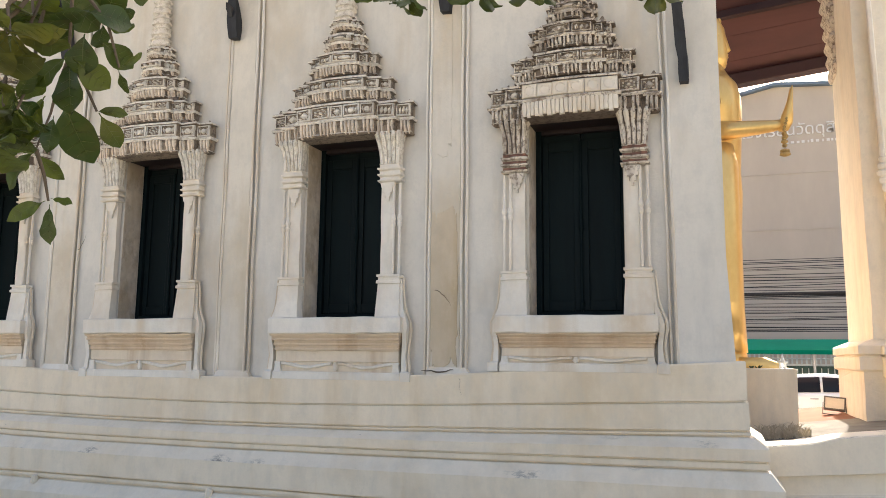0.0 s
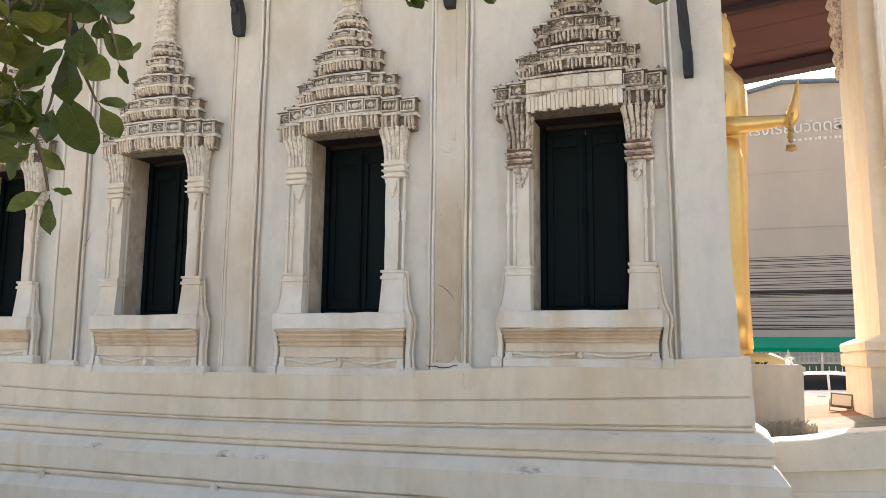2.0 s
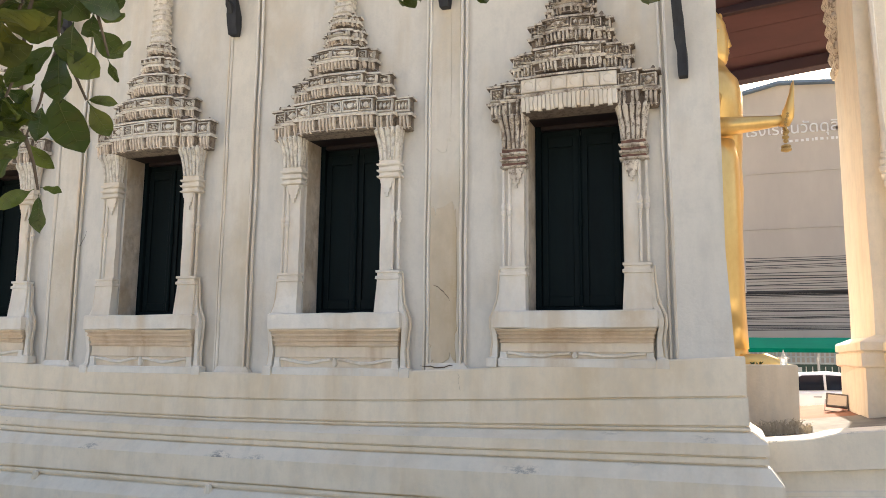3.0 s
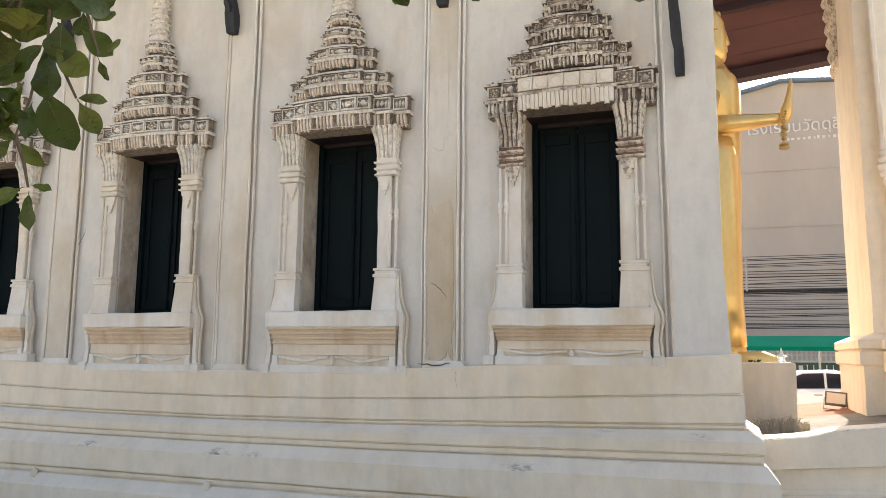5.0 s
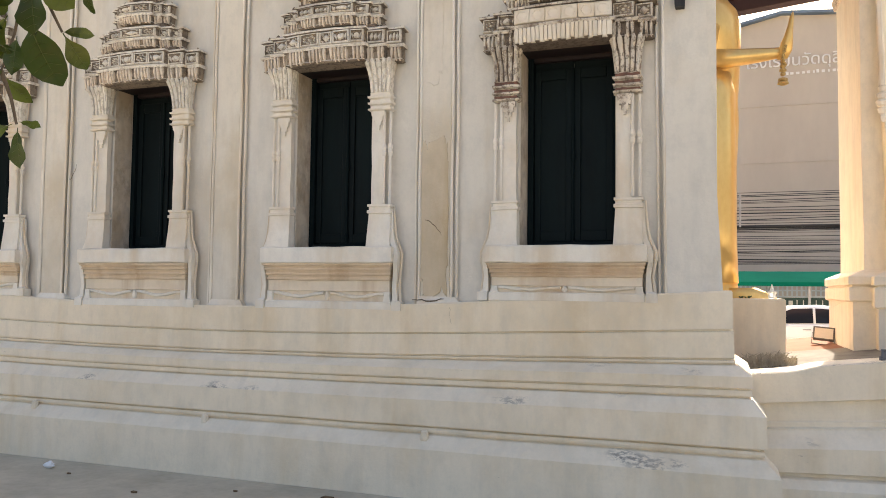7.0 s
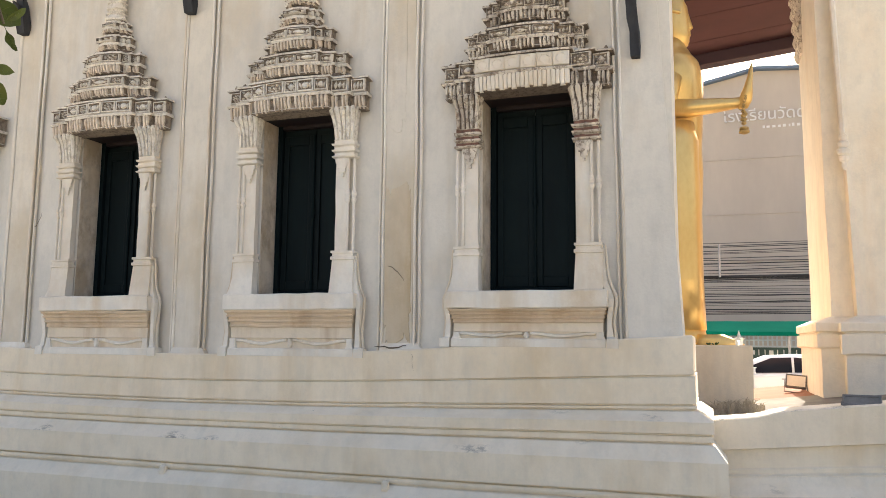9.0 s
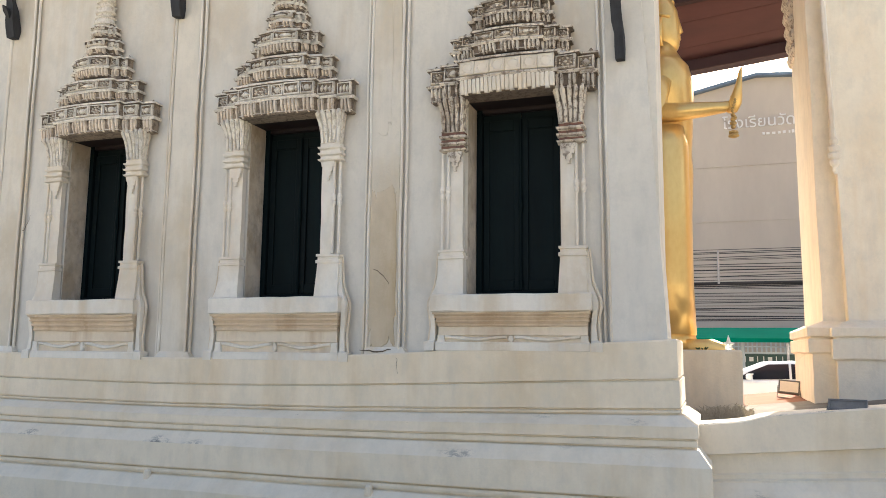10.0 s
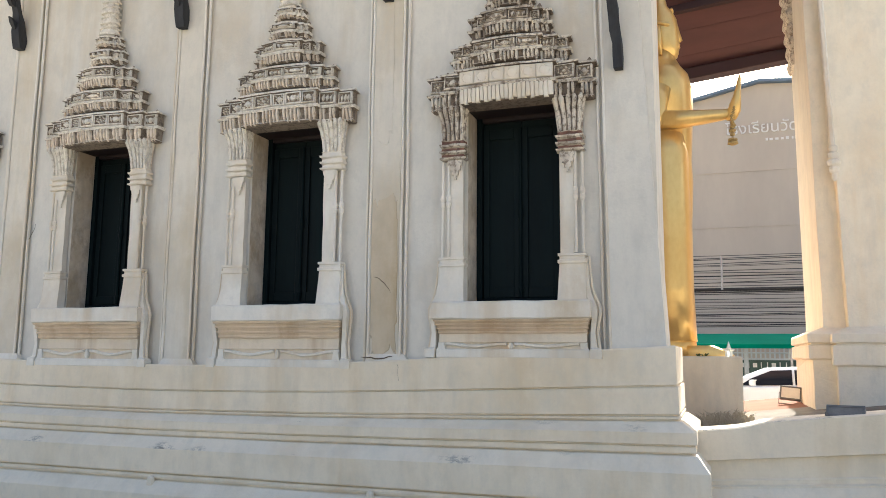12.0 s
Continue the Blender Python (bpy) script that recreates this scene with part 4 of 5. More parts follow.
# ---- far porch pier ----
def porch_pier():
    ob = thing("porch_pier", pose(0, 0, 0), "cream plaster porch pier with stepped corners and a moulded base", "pier", "", "structure")
    # (base x, base y, shaft x, shaft y, foot of the moulding) of the two blocks that make the stepped corner
    steps = ((0.97, 9.45, 1.105, 9.60, 1.645), (1.19, 9.27, 1.335, 9.42, 1.575))
    for i, (x, y, sx, sy, zm) in enumerate(steps):
        f = floor_z(x)
        back = 11.5 - 0.006 * i
        bm = bmesh.new()
        loft(bm, [rect(sx, 2.5, sy, back - 0.13, 1.96), rect(sx - 0.012 - 0.09 * i, 2.5, sy + 0.02, back - 0.13, 7.6)])
        bmesh.ops.subdivide_edges(bm, edges=[e for e in bm.edges if e.calc_length() > 1.0], cuts=12)
        worn(bm, 0.012, 1.7, 3.0 + i)
        part("shaft_step", bm, PIER, ob)
        bm = bmesh.new()
        loft(bm, [rect(x - o, 2.55, y - o, back + o, z) for z, o in
                  ((f - 0.05, 0.006), (f + 0.02, 0.003), (zm - 0.002, 0.0), (zm, 0.012), (zm + 0.012, 0.036), (zm + 0.02, 0.042), (1.795, 0.042), (1.803, 0.034), (1.806, 0.012), (1.822, 0.012), (1.826, 0.04), (1.834, 0.048),
                   (1.915, 0.048), (1.925, 0.040), (1.935, 0.02), (1.985, -0.10), (2.0, -0.14))])
        bmesh.ops.subdivide_edges(bm, edges=[e for e in bm.edges if e.calc_length() > 0.5], cuts=8)
        worn(bm, 0.010, 4.0, 7.0 + i)
        part("base_step", bm, PIER, ob)
    # stucco leaf trail down the arris, and the hanging capital ornament
    bm = bmesh.new()
    tube(bm, [(1.285 - 0.018 * k * 0.14, 9.43, 3.95 + 0.14 * k) for k in range(24)], 0.032, 6)
    part("arris_moulding", bm, TRIM, ob)
    for k in range(5):
        bm = bmesh.new()
        z = 3.66 + 0.08 * k
        w = (0.03, 0.055, 0.075, 0.065, 0.05)[k]
        loft(bm, [ellipse(1.29, 9.425, z + h, w * s, w * 0.7 * s, 10) for h, s in ((-0.05, 0.3), (-0.02, 0.9), (0.02, 1.0), (0.05, 0.5))])
        part("stucco_leaf", bm, TRIM, ob)
    for k in range(7):
        z = 5.55 + 0.20 * k
        bm = bmesh.new()
        w = 0.045 + 0.010 * k
        loft(bm, [rect(1.09 - w * s, 1.30, 10.95 - w * s, 11.40 + w * s, z + h) for h, s in ((0, 0.35), (0.05, 0.75), (0.10, 1.0), (0.13, 1.0), (0.16, 0.7), (0.195, 0.45))])
        part("capital_tier", bm, CARVE_OLD, ob, "weathered stucco tier of the hanging capital")
    return ob


porch_pier()

# ---- pedestal, statue, garland, offerings ----
bm = bmesh.new()
pz = floor_z(-0.4) - 0.06
loft(bm, [rect(-1.02, 0.20, 8.45, 9.65, pz), rect(-1.02, 0.215, 8.44, 9.66, pz + 0.15), rect(-1.0, 0.225, 8.44, 9.64, 1.60), rect(-1.0, 0.225, 8.44, 9.64, 1.655), rect(-0.985, 0.21, 8.455, 9.625, 1.67)])
tagged(part("pedestal", bm, BASE), "plain grey-cream plaster pedestal with crumbled foot under the statue", "pedestal")


def statue():
    """A standing gilded figure facing +x, one forearm held out, as one plain mesh."""
    bm = bmesh.new()
    cx, cy = -0.50, 8.92
    body = [(1.70, 0.26, 0.34), (1.80, 0.235, 0.33), (2.0, 0.215, 0.33), (2.4, 0.215, 0.34), (2.9, 0.225, 0.355), (3.3, 0.235, 0.37), (3.6, 0.24, 0.375), (3.85, 0.225, 0.34),
            (4.05, 0.235, 0.33), (4.3, 0.25, 0.37), (4.5, 0.262, 0.41), (4.66, 0.268, 0.44), (4.78, 0.245, 0.41), (4.86, 0.20, 0.30), (4.91, 0.155, 0.17), (5.02, 0.14, 0.14)]
    loft(bm, [ellipse(cx + 0.02 * math.sin(z * 1.9), cy, z, rx + 0.055 * min(1.0, max(0.0, (4.95 - z) / 0.2)), ry, 28, 2.3) for z, rx, ry in body])
    # robe hanging from the arm
    loft(bm, [ellipse(cx + 0.0, cy, z, rx + 0.045, ry, 24, 3.0) for z, rx, ry in ((1.85, 0.245, 0.42), (2.4, 0.23, 0.43), (3.2, 0.235, 0.44), (3.9, 0.23, 0.44), (4.1, 0.20, 0.42))])
    # head, bun and flame
    loft(bm, [ellipse(cx + 0.022 + dx, cy, z, rx, ry, 24, 2.1) for z, dx, rx, ry in
              ((4.90, 0.03, 0.07, 0.08), (4.95, 0.03, 0.135, 0.125), (5.03, 0.02, 0.165, 0.15), (5.14, 0.0, 0.185, 0.165), (5.27, -0.01, 0.19, 0.17), (5.38, -0.02, 0.185, 0.165), (5.47, -0.03, 0.15, 0.14),
               (5.54, -0.035, 0.10, 0.10), (5.60, -0.035, 0.09, 0.09), (5.66, -0.035, 0.07, 0.07), (5.75, -0.035, 0.035, 0.035), (5.95, -0.035, 0.008, 0.008))])
    # nose and brow, lips, chin
    loft(bm, [[(cx + 0.185 + a, cy - w, z), (cx + 0.23 + a, cy, z), (cx + 0.20 + a, cy + w, z), (cx + 0.17, cy, z)] for z, a, w in ((5.30, -0.03, 0.012), (5.20, -0.005, 0.02), (5.13, 0.015, 0.03), (5.11, -0.01, 0.025))])
    loft(bm, [ellipse(cx + 0.195, cy, z, r, 0.05, 10) for z, r in ((5.04, 0.01), (5.055, 0.024), (5.07, 0.018), (5.085, 0.024), (5.10, 0.01))])
    loft(bm, [ellipse(cx + 0.165, cy, z, r, r * 1.2, 10) for z, r in ((4.96, 0.012), (4.98, 0.035), (5.01, 0.035), (5.03, 0.015))])
    for s in (-1, 1):
        tube(bm, [(cx + 0.0, cy + s * 0.175, 5.26), (cx - 0.015, cy + s * 0.195, 5.18), (cx - 0.005, cy + s * 0.19, 5.05), (cx + 0.01, cy + s * 0.18, 4.93)], [0.02, 0.035, 0.03, 0.016], 8)
        # feet
        loft(bm, [ellipse(cx + 0.30, cy + s * 0.17, z, rx, 0.11, 16, 2.6) for z, rx in ((1.668, 0.36), (1.70, 0.36), (1.74, 0.30), (1.80, 0.16))])
    # hair curls
    for k in range(150):
        a = 2.4 * k
        h = 5.22 + 0.28 * ((k * 0.618) % 1)
        r = 0.195 * math.sqrt(max(0.05, 1 - ((h - 5.22) / 0.34) ** 2))
        if math.cos(a) > 0.45 and h < 5.36:
            continue
        px, py = cx + 0.02 + r * math.cos(a), cy + 0.9 * r * math.sin(a)
        loft(bm, [ellipse(px, py, h + d, q, q, 6) for d, q in ((-0.02, 0.008), (0, 0.022), (0.02, 0.008))])
    # arms: the near one bent forwards with the palm raised
    for s in (-1, 1):
        y = cy + s * 0.40
        tube(bm, [(cx, cy + s * 0.36, 4.58), (cx - 0.03, y, 4.45), (cx - 0.05, y + s * 0.03, 4.25), (cx - 0.03, y, 4.18)], [0.13, 0.12, 0.10, 0.10], 14)
        if s > 0:
            tube(bm, [(cx - 0.03, y, 4.18), (cx - 0.02, y + 0.02, 3.8), (cx, y + 0.02, 3.35)], [0.10, 0.09, 0.06], 12)
            continue
        tube(bm, [(cx - 0.06, y, 4.24), (cx + 0.2, y, 4.22), (cx + 0.45, y, 4.225), (cx + 0.62, y, 4.23), (cx + 0.72, y, 4.24)], [0.105, 0.10, 0.08, 0.062, 0.055], 14)
        loft(bm, [ellipse(cx + x, y, z, rx, ry, 12, 2.4) for z, x, rx, ry in ((4.17, 0.72, 0.05, 0.05), (4.25, 0.745, 0.07, 0.075), (4.33, 0.765, 0.06, 0.085), (4.40, 0.78, 0.045, 0.085), (4.50, 0.80, 0.03, 0.07), (4.60, 0.815, 0.02, 0.045), (4.65, 0.825, 0.008, 0.02))])
    for v in bm.verts:
        if v.co.z > 4.90:
            v.co.z = 5.03 + (v.co.z - 4.90) * 1.05
        elif v.co.z > 4.55 and v.co.x < -0.2:
            v.co.z += 0.07 * (v.co.z - 4.55) / 0.35
    bmesh.ops.translate(bm, vec=(0, 0, -0.02), verts=bm.verts)
    ob = part("statue", bm, GOLD, None, "", True)
    tagged(ob, "tall gold-lacquered standing temple statue with one palm raised", "statue")


statue()


def garland():
    ob = thing("garland", pose(0.215, 8.52, 4.18), "faded hanging flower garland looped over the statue's wrist", "garland")
    bm = bmesh.new()
    for k in range(22):
        a = 2 * math.pi * k / 22
        x, y, z = 0.02 + 0.015 * math.sin(a * 3), 0.085 * math.cos(a), 0.02 + 0.115 * math.sin(a)
        loft(bm, [ellipse(x, y, z + d, r, r, 6) for d, r in ((-0.016, 0.006), (0, 0.018), (0.016, 0.006))])
    part("loop", bm, BLOOM, ob)
    for k, (z, r) in enumerate(((-0.11, 0.028), (-0.15, 0.036), (-0.19, 0.026), (-0.25, 0.05), (-0.285, 0.056))):
        bm = bmesh.new()
        loft(bm, [ellipse(0.01, 0, z + d, r * q, r * q, 9) for d, q in ((-0.022, 0.4), (-0.008, 1), (0.01, 0.95), (0.024, 0.3))])
        part("flower", bm, BLOOM, ob)
    return ob


garland()
bm = bmesh.new()
loft(bm, [ellipse(0.10, 8.53, 1.67 + h, r, r, 14) for h, r in ((0.0, 0.030), (0.012, 0.036), (0.050, 0.034), (0.062, 0.055), (0.070, 0.056), (0.082, 0.022), (0.115, 0.012), (0.150, 0.003))])
tagged(part("offering_cup", bm, CLEAR, None, "", True), "small cloudy clear offering cup with a pointed lid on the pedestal", "cup")
rnd = random.Random(4)
bm = bmesh.new()
for k in range(9):
    a = rnd.uniform(-1.2, 1.2)
    x, y = -0.16 + rnd.uniform(-0.05, 0.06), 8.47
    l = rnd.uniform(0.015, 0.032)
    loft(bm, [[(x - 0.006, y, 1.672), (x + 0.006, y, 1.672), (x, y + 0.006, 1.672)], [(x + 0.5 * l * math.sin(a) - 0.01, y - 0.02, 1.672 + l * 0.6), (x + 0.5 * l * math.sin(a) + 0.01, y - 0.02, 1.672 + l * 0.6), (x + 0.5 * l * math.sin(a), y - 0.01, 1.672 + l * 0.6)],
              [(x + l * math.sin(a) - 0.001, y - 0.04, 1.672 + l), (x + l * math.sin(a) + 0.001, y - 0.04, 1.672 + l), (x + l * math.sin(a), y - 0.038, 1.672 + l)]])
tagged(part("offering_leaves", bm, LEAF), "small green sprig lying beside the statue's foot", "leaves")
# dry weeds at the pedestal's foot
bm = bmesh.new()
for k in range(260):
    x = rnd.uniform(-0.22, 0.30)
    y = 8.44 - rnd.uniform(0.02, 0.28)
    z = floor_z(x) + 0.008
    l = rnd.uniform(0.05, 0.18) * (1.0 if x < 0.2 else 0.6)
    a, b = rnd.uniform(-0.7, 0.7), rnd.uniform(-0.5, 0.5)
    w = rnd.uniform(0.003, 0.008)
    p0, p1, p2 = Vector((x, y, z)), Vector((x + a * l * 0.4, y + b * l * 0.4, z + l * 0.7)), Vector((x + a * l * 1.2, y + b * l, z + l * rnd.uniform(0.6, 1.0)))
    v = [bm.verts.new(p) for p in (p0 - Vector((w, 0, 0)), p0 + Vector((w, 0, 0)), p1 + Vector((w, 0, 0)), p1 - Vector((w, 0, 0)), p2)]
    bm.faces.new(v[:4])
    bm.faces.new((v[3], v[2], v[4]))
tagged(part("dry_weeds", bm, STRAW), "tangle of dry straw and weeds at the pedestal foot", "weeds", kind="stuff")


# ---- floodlights ----
def floodlight(m, w, h, d, material, lens, label):
    ob = thing("floodlight", m, label, "floodlight", "floodlights on the porch")
    bm = bmesh.new()
    box(bm, -w / 2, w / 2, 0, d, 0, h, 0.008)
    for k in range(5):
        x = -w / 2 + w * (k + 0.5) / 5
        box(bm, x - 0.004, x + 0.004, d - 0.002, d + 0.03, h * 0.1, h * 0.9)
    part("housing", bm, material, ob)
    bm = bmesh.new()
    t = w * 0.07
    for a in ((-w / 2, w / 2, 0.0, t), (-w / 2, w / 2, h - t, h), (-w / 2, -w / 2 + t, t, h - t), (w / 2 - t, w / 2, t, h - t)):
        box(bm, a[0], a[1], -0.014, -0.001, a[2], a[3], 0.002)
    part("bezel", bm, LAMP_GREY, ob)
    part("lens", boxed(-w / 2 + t, w / 2 - t, -0.008, -0.002, t, h - t), lens, ob)
    bm = bmesh.new()
    for s in (-1, 1):
        box(bm, s * (w / 2 + 0.008) - 0.004, s * (w / 2 + 0.008) + 0.004, d * 0.3, d * 0.3 + 0.025, -0.05, h * 0.55)
    box(bm, -w / 2 - 0.012, w / 2 + 0.012, d * 0.3, d * 0.3 + 0.025, -0.056, -0.05)
    part("bracket", bm, LAMP_GREY, ob)
    return ob


LAMP_PALE = painted("dusty_grey_lamp_housing", (0.20, 0.19, 0.175), (0.10, 0.095, 0.09), 0.7, 7)
LENS = painted("pale_lamp_reflector", (0.86, 0.82, 0.74), (0.72, 0.68, 0.60), 0.6, 4)
floodlight(pose(0.83, 10.9, floor_z(0.83) + 0.056, -18, 5, -6), 0.25, 0.17, 0.06, LAMP_GREY, LENS, "square floodlight standing on the tiled porch floor by the pier")
floodlight(pose(0.87, 6.53, 1.225, -40, 0, -14), 0.26, 0.10, 0.06, LAMP_PALE, LAMP_PALE, "grey floodlight lying tilted on the porch kerb")


# ---- beyond the porch: street, car, fence, awning, school ----
def wheel(parent, x, y, z, side):
    w = part("wheel", bmesh.new(), RUBBER, parent)
    w.matrix_basis = pose(x, y, z)
    bm = bmesh.new()
    loft(bm, [[(a, dy, b) for a, b, _ in ellipse(0, 0, 0, r, r, 24)] for dy, r in ((-0.10, 0.29), (-0.09, 0.32), (0.09, 0.32), (0.10, 0.29))])
    part("tyre", bm, RUBBER, w, "", True)
    bm = bmesh.new()
    loft(bm, [[(a, dy, b) for a, b, _ in ellipse(0, 0, 0, r, r, 20)] for dy, r in ((-0.108, 0.05), (-0.106, 0.2), (0.106, 0.2), (0.108, 0.05))])
    part("rim", bm, STEEL, w)


def car():
    ob = thing("car", pose(-0.98, 18.9, 0.03), "white parked saloon car with dark tinted windows", "car")

    def section(x, zb, zs, hw, top, tw):
        return [(x, -hw * 0.94, zb), (x, -hw, zb + 0.25), (x, -hw, zs - 0.06), (x, -hw * 0.96, zs), (x, -tw, top), (x, tw, top), (x, hw * 0.96, zs), (x, hw, zs - 0.06), (x, hw, zb + 0.25), (x, hw * 0.94, zb)]

    bm = bmesh.new()
    loft(bm, [section(*s) for s in ((0.0, 0.32, 0.62, 0.68, 0.68, 0.6), (0.12, 0.22, 0.70, 0.80, 0.76, 0.7), (0.6, 0.20, 0.88, 0.86, 0.94, 0.74), (1.15, 0.20, 0.98, 0.87, 1.04, 0.76),
                                    (1.9, 0.20, 1.03, 0.87, 1.05, 0.77), (3.2, 0.20, 1.05, 0.87, 1.07, 0.77), (3.8, 0.22, 1.05, 0.86, 1.09, 0.74), (4.3, 0.28, 0.98, 0.80, 1.02, 0.7), (4.4, 0.40, 0.86, 0.7, 0.9, 0.62))])
    part("body", bm, CAR, ob, "", True)
    bm = bmesh.new()
    loft(bm, [[(x, -w, z0), (x, -t, z1), (x, t, z1), (x, w, z0)] for x, w, z0, t, z1 in ((1.12, 0.76, 1.02, 0.74, 1.035), (1.55, 0.78, 0.93, 0.62, 1.26), (1.95, 0.80, 0.93, 0.60, 1.42), (2.6, 0.80, 0.94, 0.60, 1.45), (3.2, 0.80, 0.95, 0.59, 1.40), (3.6, 0.78, 0.96, 0.60, 1.26), (4.0, 0.74, 0.98, 0.70, 1.03))])
    part("cabin", bm, CAR, ob, "", True)
    for pts in ([(1.36, 1.05), (1.62, 1.21), (2.02, 1.375), (2.42, 1.39), (2.42, 1.075)], [(2.47, 1.077), (2.47, 1.39), (3.12, 1.355), (3.50, 1.22), (3.58, 1.09)]):
        for s in (-1, 1):
            bm = bmesh.new()

            def yy(z):
                return s * (0.812 - (z - 0.93) * 0.40)
            loft(bm, [[(x, yy(z), z) for x, z in pts], [(x, yy(z) + s * 0.012, z) for x, z in pts]])
            part("side_window", bm, TINTED, ob)
    for s in (-1, 1):
        bm = bmesh.new()
        loft(bm, [ellipse(1.62 + dx, s * (0.93), z, 0.07, 0.10, 12, 2.6) for z, dx in ((1.05, 0.02), (1.08, 0.0), (1.15, 0.0), (1.18, 0.03))])
        part("mirror", bm, CAR, ob)
        for hx, hz in ((2.2, 0.93), (3.25, 0.95)):
            part("door_handle", boxed(hx, hx + 0.16, s * 0.872 - 0.012, s * 0.872 + 0.012, hz, hz + 0.025, bevel=0.004), STEEL, ob)
        for x in (0.85, 3.5):
            wheel(ob, x, s * 0.78, 0.32, s)
    return ob


car()


def street_fence():
    ob = thing("street_fence", pose(0, 23.4, 0), "pale railing over a dark green lettered board along the street", "fence")
    part("board", boxed(-9, 12, 0.0, 0.05, 0.3, 1.62), BOARD, ob, "dark green board")
    part("rail", boxed(-9, 12, -0.02, 0.04, 1.98, 2.03, bevel=0.01), FENCE, ob)
    part("rail", boxed(-9, 12, -0.02, 0.04, 1.80, 1.84, bevel=0.01), FENCE, ob)
    part("rail", boxed(-9, 12, -0.02, 0.04, 1.62, 1.67, bevel=0.01), FENCE, ob)
    bar = mesh_of(boxed(-0.022, 0.022, -0.015, 0.03, 1.665, 1.985), FENCE, "baluster")
    for k in range(104):
        shared("baluster", bar, pose(-6 + 0.12 * k, 0, 0), ob)
    post = mesh_of(boxed(-0.06, 0.06, -0.03, 0.06, 0.0, 2.05, bevel=0.01), FENCE, "post")
    for k in range(8):
        shared("post", post, pose(-6.2 + 2.3 * k, 0, 0), ob)
    word = mesh_of(boxed(-0.055, 0.055, -0.012, -0.002, 1.42, 1.54), LETTER, "lettering_bar")
    tall = mesh_of(boxed(-0.012, 0.012, -0.012, -0.002, 1.40, 1.56), LETTER, "lettering_bar")
    rr = random.Random(2)
    for k in range(34):
        shared("lettering_bar", rr.choice((word, tall, tall)), pose(-1.0 + 0.16 * k, 0, 0), ob)
    return ob


street_fence()
aw = thing("awning", pose(0, 0, 0), "long green corrugated awning over the street stalls", "awning")
bm = bmesh.new()
NW = 160
rows = []
for k in range(NW + 1):
    x = -10 + 24 * k / NW
    w = 0.006 * noise.noise((k * 0.3, 1, 2))
    rows.append([(x, 22.6, 2.02 + w), (x, 23.6, 2.34 + w), (x, 23.6, 2.35 + w), (x, 22.6, 2.03 + w)])
loft(bm, rows)
part("sheet", bm, GREEN, aw)
part("valance", boxed(-10, 14, 22.57, 22.59, 1.93, 2.04), GREEN, aw)
post = mesh_of(boxed(-0.03, 0.03, -0.03, 0.03, 0, 2.02), STEEL, "post")
for k in range(7):
    shared("post", post, pose(-9 + 3.6 * k, 22.65, 0), aw)


def school():
    ob = thing("school_building", pose(0, 35.0, 0), "large beige gabled school building behind power lines", "building")
    bm = bmesh.new()
    pts = [(-16, 0), (20, 0), (20, 12.0), (2.05, 13.45), (-16, 9.6)]
    loft(bm, [[(x, 0, z) for x, z in pts], [(x, 14, z) for x, z in pts]])
    part("wall", bm, SCHOOL, ob)
    bm = bmesh.new()
    for (xa, za), (xb, zb) in (((-16.3, 9.56), (2.05, 13.46)), ((2.05, 13.46), (20.3, 11.98))):
        loft(bm, [[(xa, -0.3, za), (xa, 14.2, za), (xa, 14.2, za + 0.12), (xa, -0.3, za + 0.12)], [(xb, -0.3, zb), (xb, 14.2, zb), (xb, 14.2, zb + 0.12), (xb, -0.3, zb + 0.12)]])
    part("roof", bm, BLUE_EDGE, ob, "thin blue-grey roof edge")
    for z in (7.2, 9.6, 5.2):
        part("string_course", boxed(-15.9, 19.9, -0.03, 0.01, z, z + 0.05), SCHOOL, ob)
    # sign lettering in relief on the gable
    txt = bpy.data.curves.new("sign_lettering", "FONT")
    txt.body = "\u0e42\u0e23\u0e07\u0e40\u0e23\u0e35\u0e22\u0e19\u0e27\u0e31\u0e14\u0e14\u0e38\u0e2a\u0e34\u0e15"
    txt.size, txt.extrude, txt.align_x = 0.66, 0.03, "LEFT"
    txt.materials.append(LETTER)
    t = new("sign_lettering", txt)
    t.parent = ob
    t.matrix_basis = pose(0.60, -0.04, 11.27, 90, 0, 0)
    rr = random.Random(9)
    x = 2.2
    while x < 7:
        w = rr.uniform(0.05, 0.14)
        part("lettering_bar", boxed(x, x + w, -0.04, -0.002, 10.90, 10.90 + rr.uniform(0.09, 0.14)), LETTER, ob)
        x += w + rr.uniform(0.05, 0.14)
    return ob


school()
# power lines
rr = random.Random(5)
cables = []
for k in range(34):
    z = 2.62 + 2.25 * (k / 33) ** 1.15 + rr.uniform(-0.05, 0.05)
    r = rr.choice((0.008, 0.010, 0.013))
    drop = rr.uniform(0.1, 0.5)
    cables.append((z, r, drop, rr.uniform(-4, 6), rr.uniform(-0.012, 0.012)))
for dz in (-0.05, 0.0, 0.04, 0.07):
    cables.append((3.77 + dz, 0.022, 0.18, 1.0 + 3 * dz, 0.002))
for z, r, drop, mid, tilt in cables:
    bm = bmesh.new()
    tube(bm, [(x, 26.0 + rr.uniform(-0.05, 0.05), z + drop * ((x - mid) / 18) ** 2 + tilt * x) for x in [-20 + 2.5 * i for i in range(19)]], r, 5)
    tagged(part("power_cable", bm, CABLE), "thin black overhead power cable across the street", "cable", "bundle of overhead cables")
